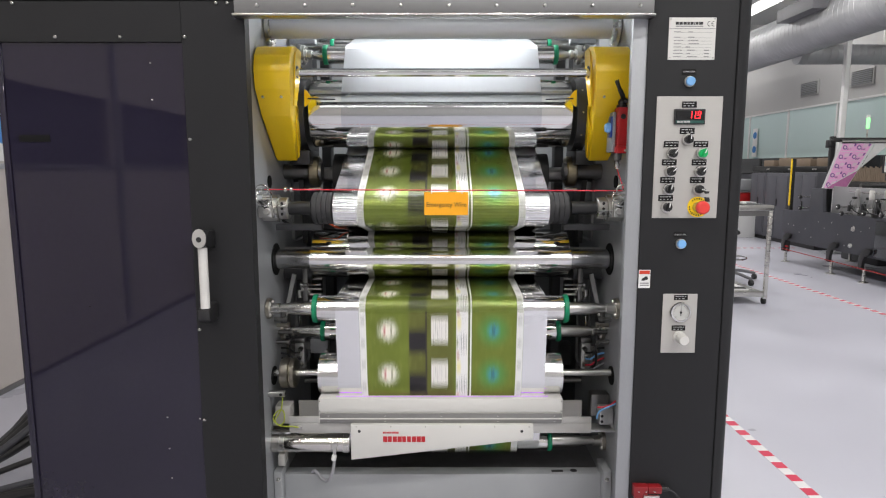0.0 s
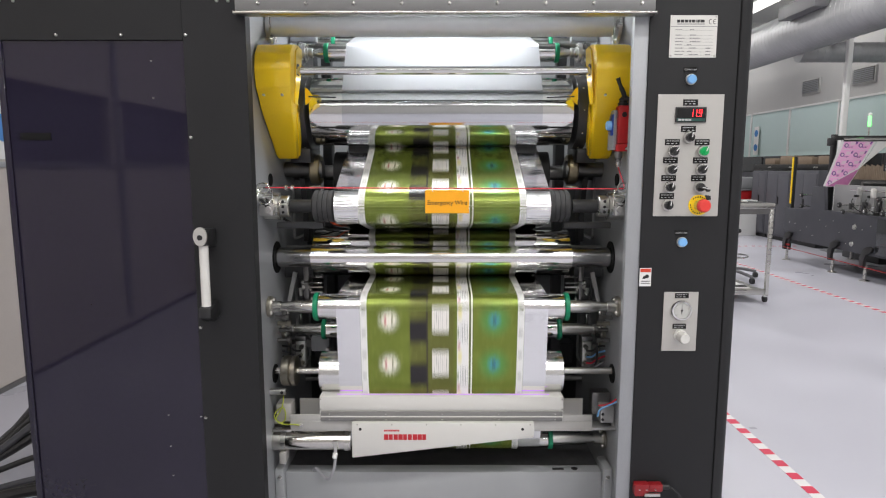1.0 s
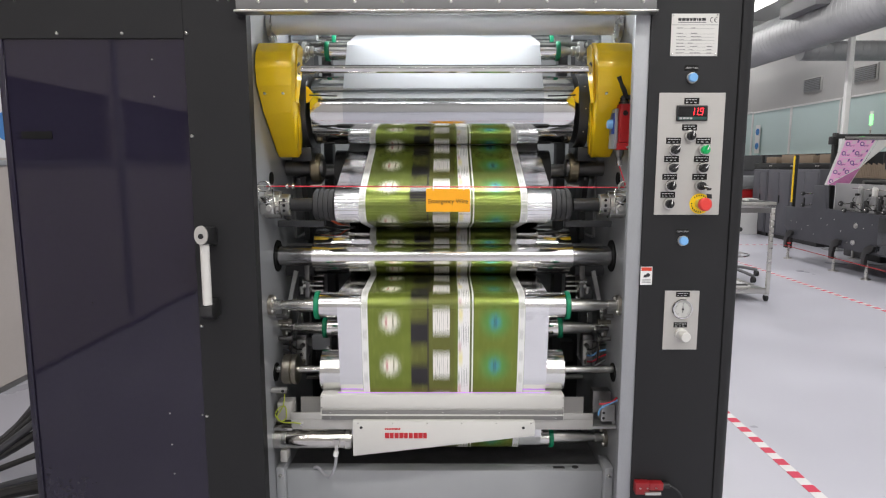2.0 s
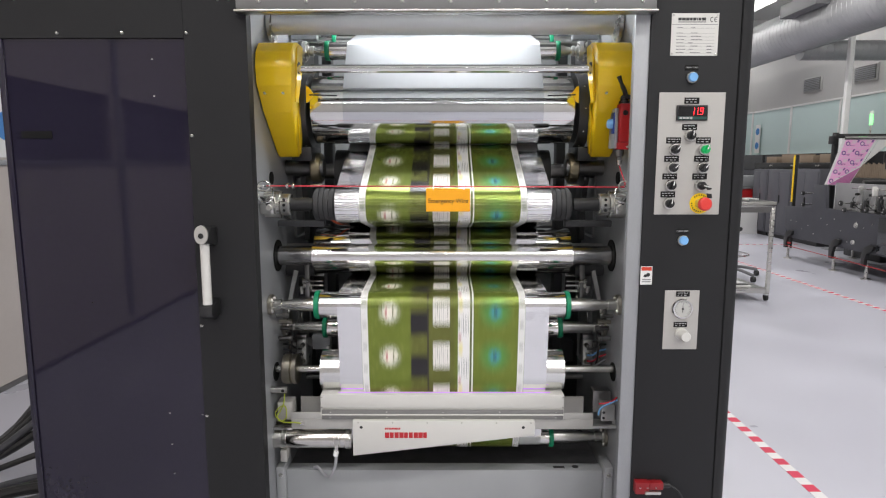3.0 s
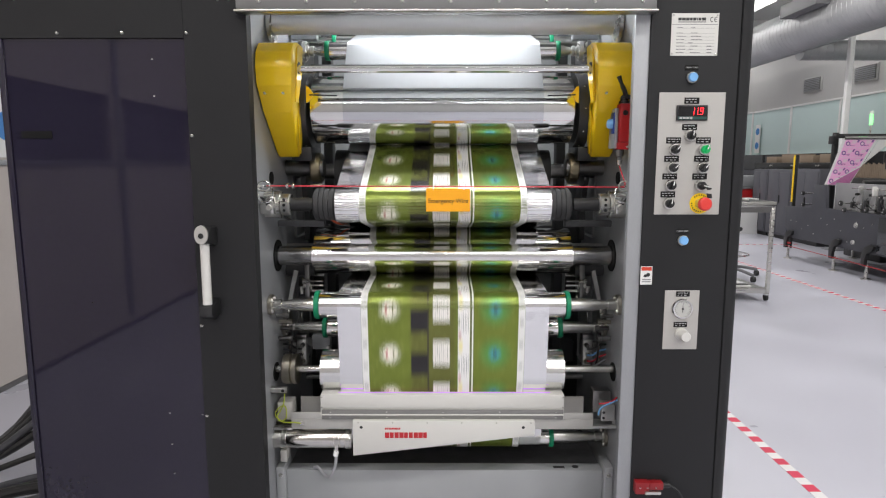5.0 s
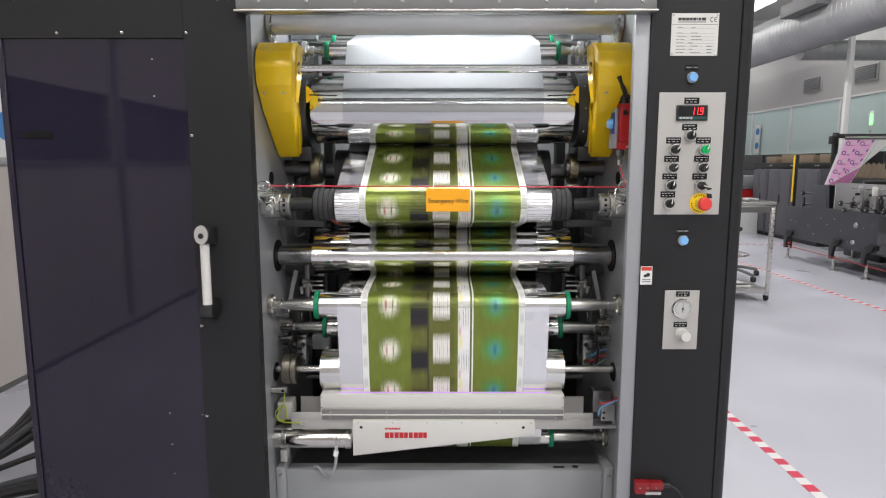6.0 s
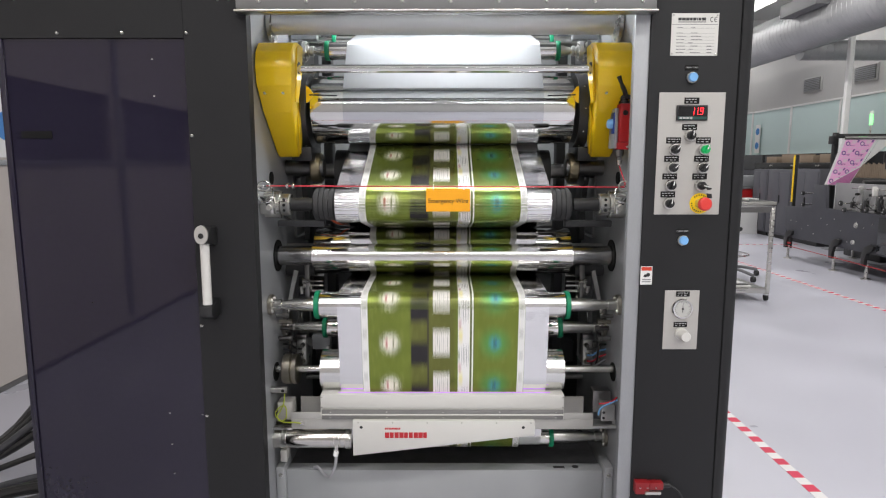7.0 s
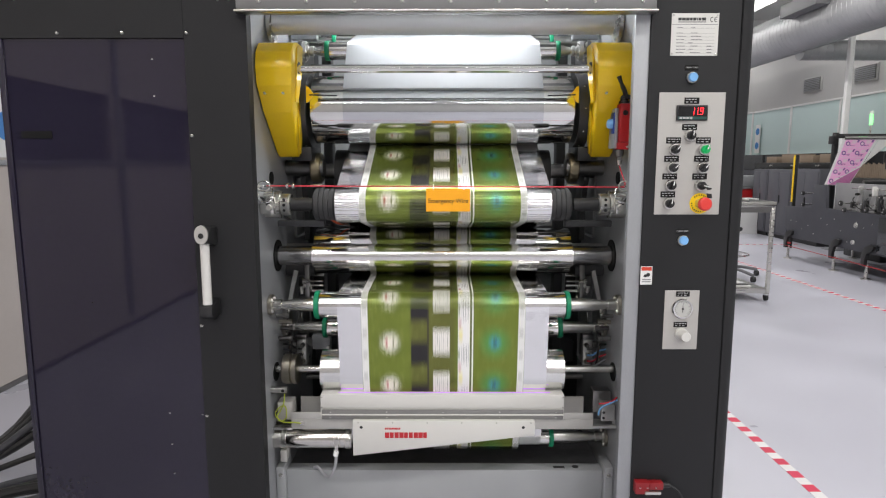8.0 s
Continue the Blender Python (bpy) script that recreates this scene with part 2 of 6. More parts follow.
def machine_frame():
    m = origin("machine_frame", 0, 0.4, 0, "grey steel side frame of a laminating machine standing on floor", "machine frame")
    for s, a, b in ((-1, 0.583, 0.66), (1, 0.560, 0.66)):
        x0, x1 = sorted((s * a, s * b))
        part("post", box(x0, x1, 0.004, 0.030, 0.0, 1.93, 0.003), STEEL_GREY, m, "pale grey front post")
        part("side_plate", box(min(s * WALL, s * 0.66), max(s * WALL, s * 0.66), 0.031, 0.86, 0.0, 2.35), STEEL_GREY, m)
    part("rear_plate", box(-0.66, 0.66, 1.25, 1.29, 0.0, 2.35), INSIDE_GREY, m, "grey rear plate")
    for s in (-1, 1):
        x0, x1 = sorted((s * 0.62, s * 0.66))
        part("rear_side_plate", box(x0, x1, 0.861, 1.249, 0.0, 2.35), CHARCOAL_DARK, m, "dark rear side plate")
    part("roof_plate", box(-0.66, 0.66, 0.031, 1.29, 2.351, 2.37), STEEL_GREY, m)
    # dark slabs coloured for the shade in openings, and frame ribs, beyond the rollers
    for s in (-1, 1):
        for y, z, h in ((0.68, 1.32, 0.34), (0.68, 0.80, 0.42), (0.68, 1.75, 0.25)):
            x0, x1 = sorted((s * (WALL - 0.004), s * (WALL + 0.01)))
            part("opening_shade", box(x0, x1, y - 0.07, y + 0.15, z - h / 2, z + h / 2, 0.02, seg=3), DARK_INSIDE, m, "dark slab coloured for the shade of an opening")
        x0, x1 = sorted((s * 0.49, s * 0.53))
        part("rear_strut", box(x0, x1, 0.86, 0.93, 0.0, 2.35, 0.004), CHARCOAL_DARK, m)
        part("slot_hole", turned([(-0.004, 0.022), (0.004, 0.022)], "x", (s * WALL, 0.30, 1.40)), HOLE, m)
        part("bearing_hole", turned([(-0.004, 0.058), (0.004, 0.058)], "x", (s * WALL, 0.35, 1.118)), HOLE, m)
        part("bearing_hole", turned([(-0.004, 0.034), (0.004, 0.034)], "x", (s * WALL, 0.27, 0.705)), HOLE, m)
    # top aluminium bar with its screws
    bar = part("top_bar", box(-0.600, 0.608, -0.035, 0.003, 1.889, 1.935, 0.004), BAR_GREY, m, "aluminium top bar")
    part("lip", box(-0.605, 0.612, -0.040, 0.003, 1.8815, 1.8885, 0.002), SATIN, bar)
    for i in range(9):
        screw(bar, -0.533 + i * 0.1375, -0.0355, 1.911)
    part("head_cover", box(-0.5985, 0.603, -0.006, 0.03, 1.936, 2.35, 0.003), CHARCOAL, m, "charcoal cover above the opening")
    # unseen white plate, added so the drum mirrors something bright
    part("bounce_plate", box(-0.6, 0.6, 0.0312, 0.036, 1.936, 2.35), WHITE, m, "white reflector plate added behind the head cover")
    # bottom beam with its end plates
    beam = part("bottom_beam", box(-0.577, 0.577, 0.24, 0.297, 0.02, 0.342, 0.004), BEAM_GREY, m, "pale grey bottom beam")
    for s in (-1, 1):
        x0, x1 = sorted((s * 0.578, s * 0.609))
        part("end_plate", box(x0, x1, 0.215, 0.32, 0.02, 0.366, 0.005), BEAM_GREY, m)
        for z in (0.06, 0.19, 0.335):
            screw(m, s * 0.592, 0.214, z, BOLT, name="bolt")
    part("slot", turned([(-0.001, 0.012), (0.0012, 0.012)], "z", (0.482, 0.268, 0.342)), BLACK, beam)
    part("drip_mark", box(0.40, 0.442, 0.256, 0.272, 0.3425, 0.3432), BLACK, beam, "dark scuff mark")
    part("floor_pan", box(-0.609, 0.609, 0.298, 1.24, 0.255, 0.275), PAN, m, "dark oily floor pan")
    part("cross_member", box(-0.61, 0.61, 0.95, 1.03, 1.02, 1.16, 0.004), CHARCOAL_DARK, m)
    part("cross_member", box(-0.61, 0.61, 0.95, 1.03, 0.52, 0.62, 0.004), CHARCOAL_DARK, m)
    # strip lamp under the roof behind the head cover
    part("lamp_housing", box(-0.56, 0.56, 0.49, 0.79, 2.255, 2.35, 0.006), WHITE, m, "white lamp housing")
    return m


# ---------------------------------------------------------------- door and control cabinet
def cabinet_door():
    d = origin("machine_door", -0.96, 0.02, 0.08, "charcoal machine door with smoked purple acrylic window", "door")
    part("hinge_stile", box(-0.766, -0.5805, -0.004, 0.04, 0.08, 1.93, 0.001, seg=1), CHARCOAL, d)
    part("top_rail", box(-1.3215, -0.7665, -0.004, 0.04, 1.815, 1.93, 0.001, seg=1), CHARCOAL, d)
    part("bottom_rail", box(-1.3215, -0.7665, -0.004, 0.04, 0.08, 0.345, 0.003), CHARCOAL, d)
    part("outer_stile", box(-1.3215, -1.302, -0.003, 0.04, 0.3455, 1.8145, 0.002), PURPLE_ACRYLIC, d, "dark window edge strip")
    pane = part("window_pane", box(-1.3015, -0.767, 0.003, 0.013, 0.3455, 1.8145), PURPLE_ACRYLIC, d, "smoked purple acrylic pane")
    part("backing", box(-1.3015, -0.767, 0.02, 0.035, 0.3455, 1.8145), DARK_INSIDE, d)
    part("vent_slot", box(-1.272, -1.180, 0.0005, 0.004, 1.526, 1.547), HOLE, pane, "black vent slot")
    for x, z in ((-1.137, 1.83), (-0.946, 1.83), (-0.757, 1.83), (-0.757, 1.534), (-0.759, 0.949), (-0.758, 0.654), (-0.757, 1.245)):
        screw(d, x, -0.0042, z)
    for x, z in ((-0.866, 1.757), (-0.866, 1.650), (-0.879, 0.66), (-0.878, 0.555), (-0.876, 0.455), (-0.775, 0.655)):
        screw(pane, x, 0.003, z, PIN, name="pin")
    h = part("handle", turned([(-0.092, 0.0135), (0.092, 0.0135)], "z", (-0.714, -0.062, 1.122)), PLATE, d, "white tubular grip with black ends")
    for z, up in ((1.232, 1), (1.012, -1)):
        bm = prism([(-0.004, z - 0.028), (-0.004, z + 0.028), (-0.05, z + 0.026 + 0.006 * up), (-0.080, z + 0.016), (-0.080, z - 0.016), (-0.05, z - 0.026 + 0.006 * up)],
                   "x", -0.733, -0.695, bevel=0.006)
        part("end_bracket", bm, BLACK, h)
    part("end_cap", prism([(-0.714 + 0.02 * math.cos(a), 1.243 + 0.028 * math.sin(a)) for a in np.linspace(0, 2 * math.pi, 20, endpoint=False)], "y", -0.087, -0.0805), SS_PANEL, h, "grey oval end cap")
    part("cap_hole", turned([(-0.0885, 0.008), (-0.0868, 0.008)], "y", (-0.714, 0, 1.24), seg=16), BLACK, h)
    thing("door_header", box(-1.3215, -0.5995, -0.004, 0.04, 1.9315, 2.35, 0.003), CHARCOAL, "charcoal fixed panel above machine door", "panel", at=(-0.96, 0.02, 1.9315))
    for x in (-1.296, -1.254, -0.661, -0.628):
        screw(d, x, -0.0042, 1.9255)
    frame_box = origin("door_cabinet", -0.96, 0.4, 0, "charcoal sheet-metal housing behind the machine door", "cabinet")
    part("hinge_side", box(-0.70, -0.661, 0.041, 0.85, 0.0, 2.35), CHARCOAL, frame_box)
    part("plinth", box(-1.325, -0.59, 0.0, 0.04, 0.0, 0.079), CHARCOAL_DARK, frame_box)
    part("back_panel", box(-1.325, -0.701, 0.75, 0.79, 0.0, 2.35), CHARCOAL_DARK, frame_box)
    part("outer_side", box(-1.325, -1.31, 0.041, 0.749, 0.0, 2.35), CHARCOAL_DARK, frame_box)


PIN = screw_mesh(0.0030)


def selector(parent, x, z, turn, lit=False, key=False):
    k = part("selector_switch", turned([(-0.006, 0.0175), (-0.010, 0.0165), (-0.0105, 0.0135)], "y", (x, -0.006, z), seg=24), SATIN, parent, "chrome bezel")
    mat = GREEN_LIT if lit else BLACK
    part("knob", turned([(-0.0105, 0.0132), (-0.020, 0.0125), (-0.0215, 0.0105)], "y", (x, -0.006, z), seg=20), mat, k, "lit green knob" if lit else "black knob")
    a = radians(turn)
    c, s = math.cos(a), math.sin(a)
    pts = [(x + u * c + v * s, z - u * s + v * c) for u, v in ((-0.0035, -0.012), (0.0035, -0.012), (0.0035, 0.014), (-0.0035, 0.014))]
    part("lever", prism(pts, "y", -0.036, -0.0265, bevel=0.001), mat, k)
    pts = [(x + u * c + v * s, z - u * s + v * c) for u, v in ((-0.0012, 0.0), (0.0012, 0.0), (0.0012, 0.0135), (-0.0012, 0.0135))]
    part("pointer", prism(pts, "y", -0.0372, -0.0361), WHITE, k)
    if key:
        part("key", prism([(x + 0.004, z - 0.005), (x + 0.022, z - 0.006), (x + 0.020, z - 0.012), (x + 0.010, z - 0.013)], "y", -0.040, -0.0368), BLACK, k)
        part("key_tag", prism([(x + 0.006, z - 0.022), (x + 0.022, z - 0.024), (x + 0.024, z - 0.037), (x + 0.009, z - 0.036)], "y", -0.042, -0.039, bevel=0.001), BLACK, k)
    return k


def name_tag(parent, x, z, y, w=0.044, h=0.018, lines=2, seed=0):
    t = part("name_tag", box(x - w / 2, x + w / 2, y - 0.0022, y, z - h / 2, z + h / 2, 0.0006, seg=1), TAG_BLACK, parent, "black engraved tag with pale lettering")
    rng = random.Random(seed)
    for i in range(lines):
        zz = z + h * (0.20 - 0.42 * i) if lines == 2 else z
        xx = x - w * 0.40
        bm = bmesh.new()
        while xx < x + w * 0.36:
            ln = w * rng.uniform(0.08, 0.2)
            box(xx, min(xx + ln, x + w * 0.42), y - 0.0027, y - 0.0022, zz - h * 0.07, zz + h * 0.07, bm=bm)
            xx += ln + w * (0.05 if i == 0 else 0.14)
        part("lettering", bm, TAG_TEXT, t)


TAG_TEXT = material("tag_lettering", (0.46, 0.46, 0.46), 0.6)
PRINT_GREY = material("plate_print", (0.22, 0.22, 0.22), 0.6)
GREEN_LIT = material("lit_green_lens", (0.005, 0.30, 0.08), 0.3, emit=0.32)
RED_LIT = material("lit_red_digit", (1.0, 0.02, 0.03), 0.3, emit=3.0)
METER_BACK = material("meter_window", (0.010, 0.010, 0.011), 0.12)
METER_TEAL = material("meter_strip", (0.02, 0.07, 0.06), 0.3)
GAUGE_FACE = material("gauge_dial", (0.48, 0.48, 0.46), 0.5)
SIGN_RED = material("safety_red", (0.60, 0.05, 0.02), 0.5)


def segment_digit(parent, ch, x, z, w, h, y):
    on = {"1": "bc", "9": "abcdfg"}[ch]
    bm, t = bmesh.new(), 0.0022
    spans = {"a": (-w / 2, w / 2, h / 2 - t, h / 2), "g": (-w / 2, w / 2, -t / 2, t / 2), "d": (-w / 2, w / 2, -h / 2, -h / 2 + t),
             "b": (w / 2 - t, w / 2, 0, h / 2), "c": (w / 2 - t, w / 2, -h / 2, 0), "f": (-w / 2, -w / 2 + t, 0, h / 2)}
    for k in on:
        u0, u1, v0, v1 = spans[k]
        lean = 0.12 * (v0 + v1) / 2
        box(x + u0 + lean + 0.0003, x + u1 + lean - 0.0003, y - 0.0008, y, z + v0 + 0.0003, z + v1 - 0.0003, bm=bm)
    part("digit", bm, RED_LIT, parent, "glowing red digit")


def control_cabinet():
    c = origin("control_cabinet", 0.754, 0.3, 0, "charcoal control cabinet of the machine with rounded corner", "cabinet")
    part("front_panel", box(0.603, 0.866, -0.004, 0.0035, 0.0, 2.35, 0.002), CHARCOAL, c)
    part("body", box(0.662, 0.866, 0.0038, 0.7, 0.0, 2.35), CHARCOAL, c)
    corner = [(0.869, 0.0)] + [(0.869 + 0.052 * math.sin(a), 0.052 - 0.052 * math.cos(a) - 0.003) for a in np.linspace(0.05, math.pi / 2, 8)] + [(0.921, 0.7), (0.869, 0.7)]
    part("corner_post", prism(corner, "z", 0.0, 2.35), CHARCOAL, c, "rounded corner post")
    # rating plate
    p = part("rating_plate", box(0.662, 0.800, -0.0056, -0.004, 1.764, 1.884, 0.0007, seg=1), PLATE, c, "pale rating plate with small print")
    for x, w in ((0.681, 0.009), (0.692, 0.010), (0.704, 0.009), (0.715, 0.007), (0.724, 0.009), (0.735, 0.003), (0.740, 0.007), (0.749, 0.012)):
        part("brand_bar", box(x, x + w, -0.0062, -0.0056, 1.8635, 1.8715), BLACK, p)
    part("brand_bar", box(0.681, 0.762, -0.0062, -0.0056, 1.858, 1.8605), PRINT_GREY, p)
    bm = bmesh.new()
    for x, bar in ((0.780, 0), (0.792, 1)):
        for i in range(13):
            a = math.pi * (0.45 + 1.1 * i / 12)
            box(x + 0.0055 * math.cos(a) - 0.0008, x + 0.0055 * math.cos(a) + 0.0008, -0.0062, -0.0056, 1.866 + 0.0065 * math.sin(a) - 0.0009, 1.866 + 0.0065 * math.sin(a) + 0.0009, bm=bm)
        if bar:
            box(x - 0.005, x, -0.0062, -0.0056, 1.8652, 1.8668, bm=bm)
    part("approval_mark", bm, BLACK, p)
    part("score_line", box(0.664, 0.798, -0.0060, -0.0056, 1.8515, 1.8530), PRINT_GREY, p)
    rng = random.Random(4)
    for i in range(8):
        z = 1.842 - i * 0.0092 - (0.006 if i else 0)
        bm = bmesh.new()
        x, end = 0.678, 0.678 + rng.uniform(0.014, 0.026)
        while x < end:
            w = rng.uniform(0.0015, 0.004)
            box(x, x + w, -0.0061, -0.0056, z, z + 0.0026, bm=bm)
            x += w + 0.0008
        box(end + 0.003, 0.789, -0.0059, -0.0056, z - 0.0007, z - 0.0001, bm=bm)
        x = 0.712 + rng.uniform(0, 0.01)
        for k in range(rng.randint(3, 8)):
            w = rng.uniform(0.002, 0.005)
            box(x, x + w, -0.0061, -0.0056, z + 0.0003, z + 0.0028, bm=bm)
            x += w + 0.001
        if i > 4:
            box(0.768, 0.782, -0.0061, -0.0056, z, z + 0.0024, bm=bm)
        part("print_line", bm, PRINT_GREY, p)
    for x, z in ((0.667, 1.879), (0.795, 1.879), (0.667, 1.769), (0.795, 1.769)):
        screw(p, x, -0.0056, z, PIN, name="rivet")
    # push buttons on the body
    for x, z in ((0.7305, 1.702), (0.7285, 1.218)):
        tag = part("name_tag", box(x - 0.023, x + 0.017, -0.0062, -0.004, z + 0.021, z + 0.036, 0.0006, seg=1), TAG_BLACK, c, "black engraved tag")
        text_on("lettering", "CLEAN TURN", x - 0.003, -0.0063, z + 0.028, 0.0065, TAG_TEXT, tag, width=0.035)
        b = part("push_button", turned([(-0.004, 0.0165), (-0.009, 0.0155), (-0.0095, 0.0130)], "y", (x, 0, z), seg=24), SATIN, c, "chrome bezel")
        part("cap", turned([(-0.0096, 0.0135), (-0.017, 0.0130), (-0.0185, 0.0115)], "y", (x, 0, z), seg=24), BLUE, b, "pale blue button cap")
    # main panel
    q = part("control_panel", box(0.636, 0.8325, -0.0062, -0.004, 1.297, 1.659, 0.0008, seg=1), SS_PANEL, c, "brushed steel control panel")
    name_tag(q, 0.7325, 1.635, -0.0062, seed=1)
    mt = part("panel_meter", box(0.688, 0.780, -0.013, -0.0062, 1.577, 1.622, 0.002), BLACK, q, "black digital panel meter")
    part("meter_window", box(0.692, 0.776, -0.0136, -0.0131, 1.590, 1.618), METER_BACK, mt)
    part("meter_strip", box(0.692, 0.776, -0.0136, -0.0131, 1.580, 1.5885), METER_TEAL, mt)
    for i in range(4):
        part("meter_key", box(0.696 + i * 0.010, 0.704 + i * 0.010, -0.0142, -0.0137, 1.5815, 1.587), TAG_TEXT, mt)
    for ch, x in (("1", 0.735), ("1", 0.7455), ("9", 0.7605)):
        segment_digit(mt, ch, x, 1.604, 0.0098, 0.021, -0.0136)
    part("decimal_point", box(0.7517, 0.7535, -0.0144, -0.0136, 1.5935, 1.5953), RED_LIT, mt)
    name_tag(q, 0.730, 1.558, -0.0062, seed=2)
    selector(q, 0.732, 1.533, 5)
    for i, (xl, xr, z) in enumerate(((0.687, 0.776, 1.492), (0.684, 0.7735, 1.438), (0.681, 0.771, 1.385), (0.678, 0.77, 1.331))):
        name_tag(q, xl - 0.003, z + 0.027, -0.0062, seed=10 + i)
        selector(q, xl, z, (40, 45, 8, 8)[i])
        if i < 3:
            name_tag(q, xr - 0.003, z + 0.027, -0.0062, seed=20 + i)
            selector(q, xr, z, (20, 40, 100)[i], lit=(i == 0), key=(i == 2))
    e = part("emergency_stop", turned([(-0.0062, 0.031), (-0.008, 0.031)], "y", (0.773, 0, 1.331), seg=32), YELLOW, q, "red mushroom stop on yellow ring")
    bm = bmesh.new()
    for i in range(22):
        if i in (9, 10, 20, 21):
            continue
        a = 2 * math.pi * i / 22
        x, z = 0.773 + 0.025 * math.cos(a), 1.331 + 0.025 * math.sin(a)
        box(x - 0.0016, x + 0.0016, -0.0085, -0.008, z - 0.0022, z + 0.0022, bm=bm)
    part("ring_lettering", bm, BLACK, e)
    part("collar", turned([(-0.008, 0.015), (-0.034, 0.014)], "y", (0.773, 0, 1.331)), SATIN, e)
    part("mushroom", turned([(-0.034, 0.017), (-0.041, 0.0203), (-0.050, 0.0195), (-0.0545, 0.015), (-0.0555, 0.008)], "y", (0.773, 0, 1.331)), RED_CAP, e, "red mushroom cap")
    # safety label
    s = part("safety_label", box(0.601 + 0.003, 0.640, -0.0048, -0.004, 1.080, 1.137), WHITE, c, "white safety label with red head")
    part("label_head", box(0.606, 0.638, -0.0052, -0.0048, 1.124, 1.135), SIGN_RED, s)
    bm = turned([(-0.0052, 0.006), (-0.0048, 0.006)], "y", (0.627, 0, 1.111), seg=16)
    prism([(0.612, 1.104), (0.622, 1.103), (0.626, 1.110), (0.617, 1.113)], "y", -0.0054, -0.0049, bm=bm)
    part("pictogram", bm, BLACK, s)
    for z in (1.094, 1.0875):
        part("label_print", box(0.609, 0.636, -0.0052, -0.0048, z, z + 0.003), PRINT_GREY, s)
    # gauge panel
    g = part("gauge_panel", box(0.682, 0.789, -0.0060, -0.004, 0.874, 1.062, 0.0007, seg=1), SS_PANEL, c, "steel panel with gauge and regulator")
    name_tag(g, 0.737, 1.051, -0.006, 0.042, 0.016, seed=31)
    name_tag(g, 0.734, 0.954, -0.006, 0.042, 0.016, seed=32)
    gg = part("pressure_gauge", turned([(-0.006, 0.032), (-0.012, 0.0325), (-0.016, 0.030), (-0.0162, 0.0265), (-0.0125, 0.026)], "y", (0.7365, 0, 1.005), seg=36), CHROME, g, "chrome pressure gauge")
    part("dial", turned([(-0.0135, 0.0255), (-0.0127, 0.0255)], "y", (0.7365, 0, 1.005), seg=32), GAUGE_FACE, gg, "white dial")
    bm = bmesh.new()
    for i in range(21):
        a = math.pi * (1.25 - 1.5 * i / 20)
        r0 = 0.018 if i % 5 == 0 else 0.0205
        rod((0.7365 + r0 * math.cos(a), -0.0137, 1.005 + r0 * math.sin(a)), (0.7365 + 0.0235 * math.cos(a), -0.0137, 1.005 + 0.0235 * math.sin(a)), 0.0005, bm=bm, seg=5)
    part("scale_marks", bm, BLACK, gg)
    part("needle", prism([(0.7355, 0.994), (0.7375, 0.994), (0.7372, 1.024), (0.7366, 1.024)], "y", -0.0146, -0.0138), BLACK, gg)
    part("needle_hub", turned([(-0.0155, 0.0035), (-0.0136, 0.0035)], "y", (0.7365, 0, 1.005), seg=16), BLACK, gg)
    rk = part("regulator_knob", turned([(-0.006, 0.0195), (-0.016, 0.0195), (-0.0165, 0.0165), (-0.048, 0.0155), (-0.051, 0.0135)], "y", (0.737, 0, 0.925), seg=28), PLATE, g, "cream plastic regulator knob")
    bm = bmesh.new()
    for i in range(20):
        a = 2 * math.pi * i / 20
        rod((0.737 + 0.0158 * math.cos(a), -0.019, 0.925 + 0.0158 * math.sin(a)), (0.737 + 0.0153 * math.cos(a), -0.047, 0.925 + 0.0153 * math.sin(a)), 0.0012, bm=bm, seg=5)
    part("grip_ribs", bm, PLATE, rk)
    # safety switch low on the cabinet
    k = origin("safety_switch", 0.66, -0.02, 0.40, "red interlock switch with black cable on the cabinet", "switch")
    part("body", box(0.610, 0.655, -0.032, -0.0045, 0.402, 0.442, 0.003), RED_DULL, k)
    part("latch_housing", box(0.656, 0.700, -0.030, -0.0045, 0.415, 0.440, 0.003), RED_DULL, k)
    part("actuator", box(0.640, 0.690, -0.038, -0.031, 0.404, 0.414, 0.001), SATIN, k)
    for x in (0.625, 0.648, 0.676):
        screw(k, x, -0.032, 0.425, PIN)
    part("gland", turned([(0.7005, 0.009), (0.722, 0.009), (0.724, 0.006)], "x", (0, -0.018, 0.428), seg=12), BLACK, k)
    part("cable", tube([(0.720, -0.018, 0.428), (0.745, -0.03, 0.415), (0.762, -0.03, 0.38), (0.768, -0.012, 0.32), (0.77, -0.008, 0.2)], 0.0035), BLACK, k)


RED_DULL = material("dull_red_casting", (0.24, 0.010, 0.014), 0.4, var=0.12)
RED_CAP = material("red_stop_cap", (0.72, 0.05, 0.04), 0.4)

# ---------------------------------------------------------------- the web's way through the machine
Roll = namedtuple("Roll", "y z r turn")
CORONA = Roll(0.272, 0.715, 0.0735, 1)
IDLER = Roll(0.220, 0.964, 0.047, 1)
BACK_ROLL = Roll(0.490, 1.115, 0.090, -1)
SPREADER = Roll(0.228, 1.312, 0.060, 1)
DRUM = Roll(0.510, 1.651, 0.126, -1)
TURN_TOP = Roll(0.745, 1.760, 0.040, 1)
TURN_BACK = Roll(0.745, 0.520, 0.040, 1)
LOW_IDLER = Roll(0.335, 0.428, 0.036, 1)
LOOP = (CORONA, IDLER, BACK_ROLL, SPREADER, DRUM, TURN_TOP, TURN_BACK, LOW_IDLER)


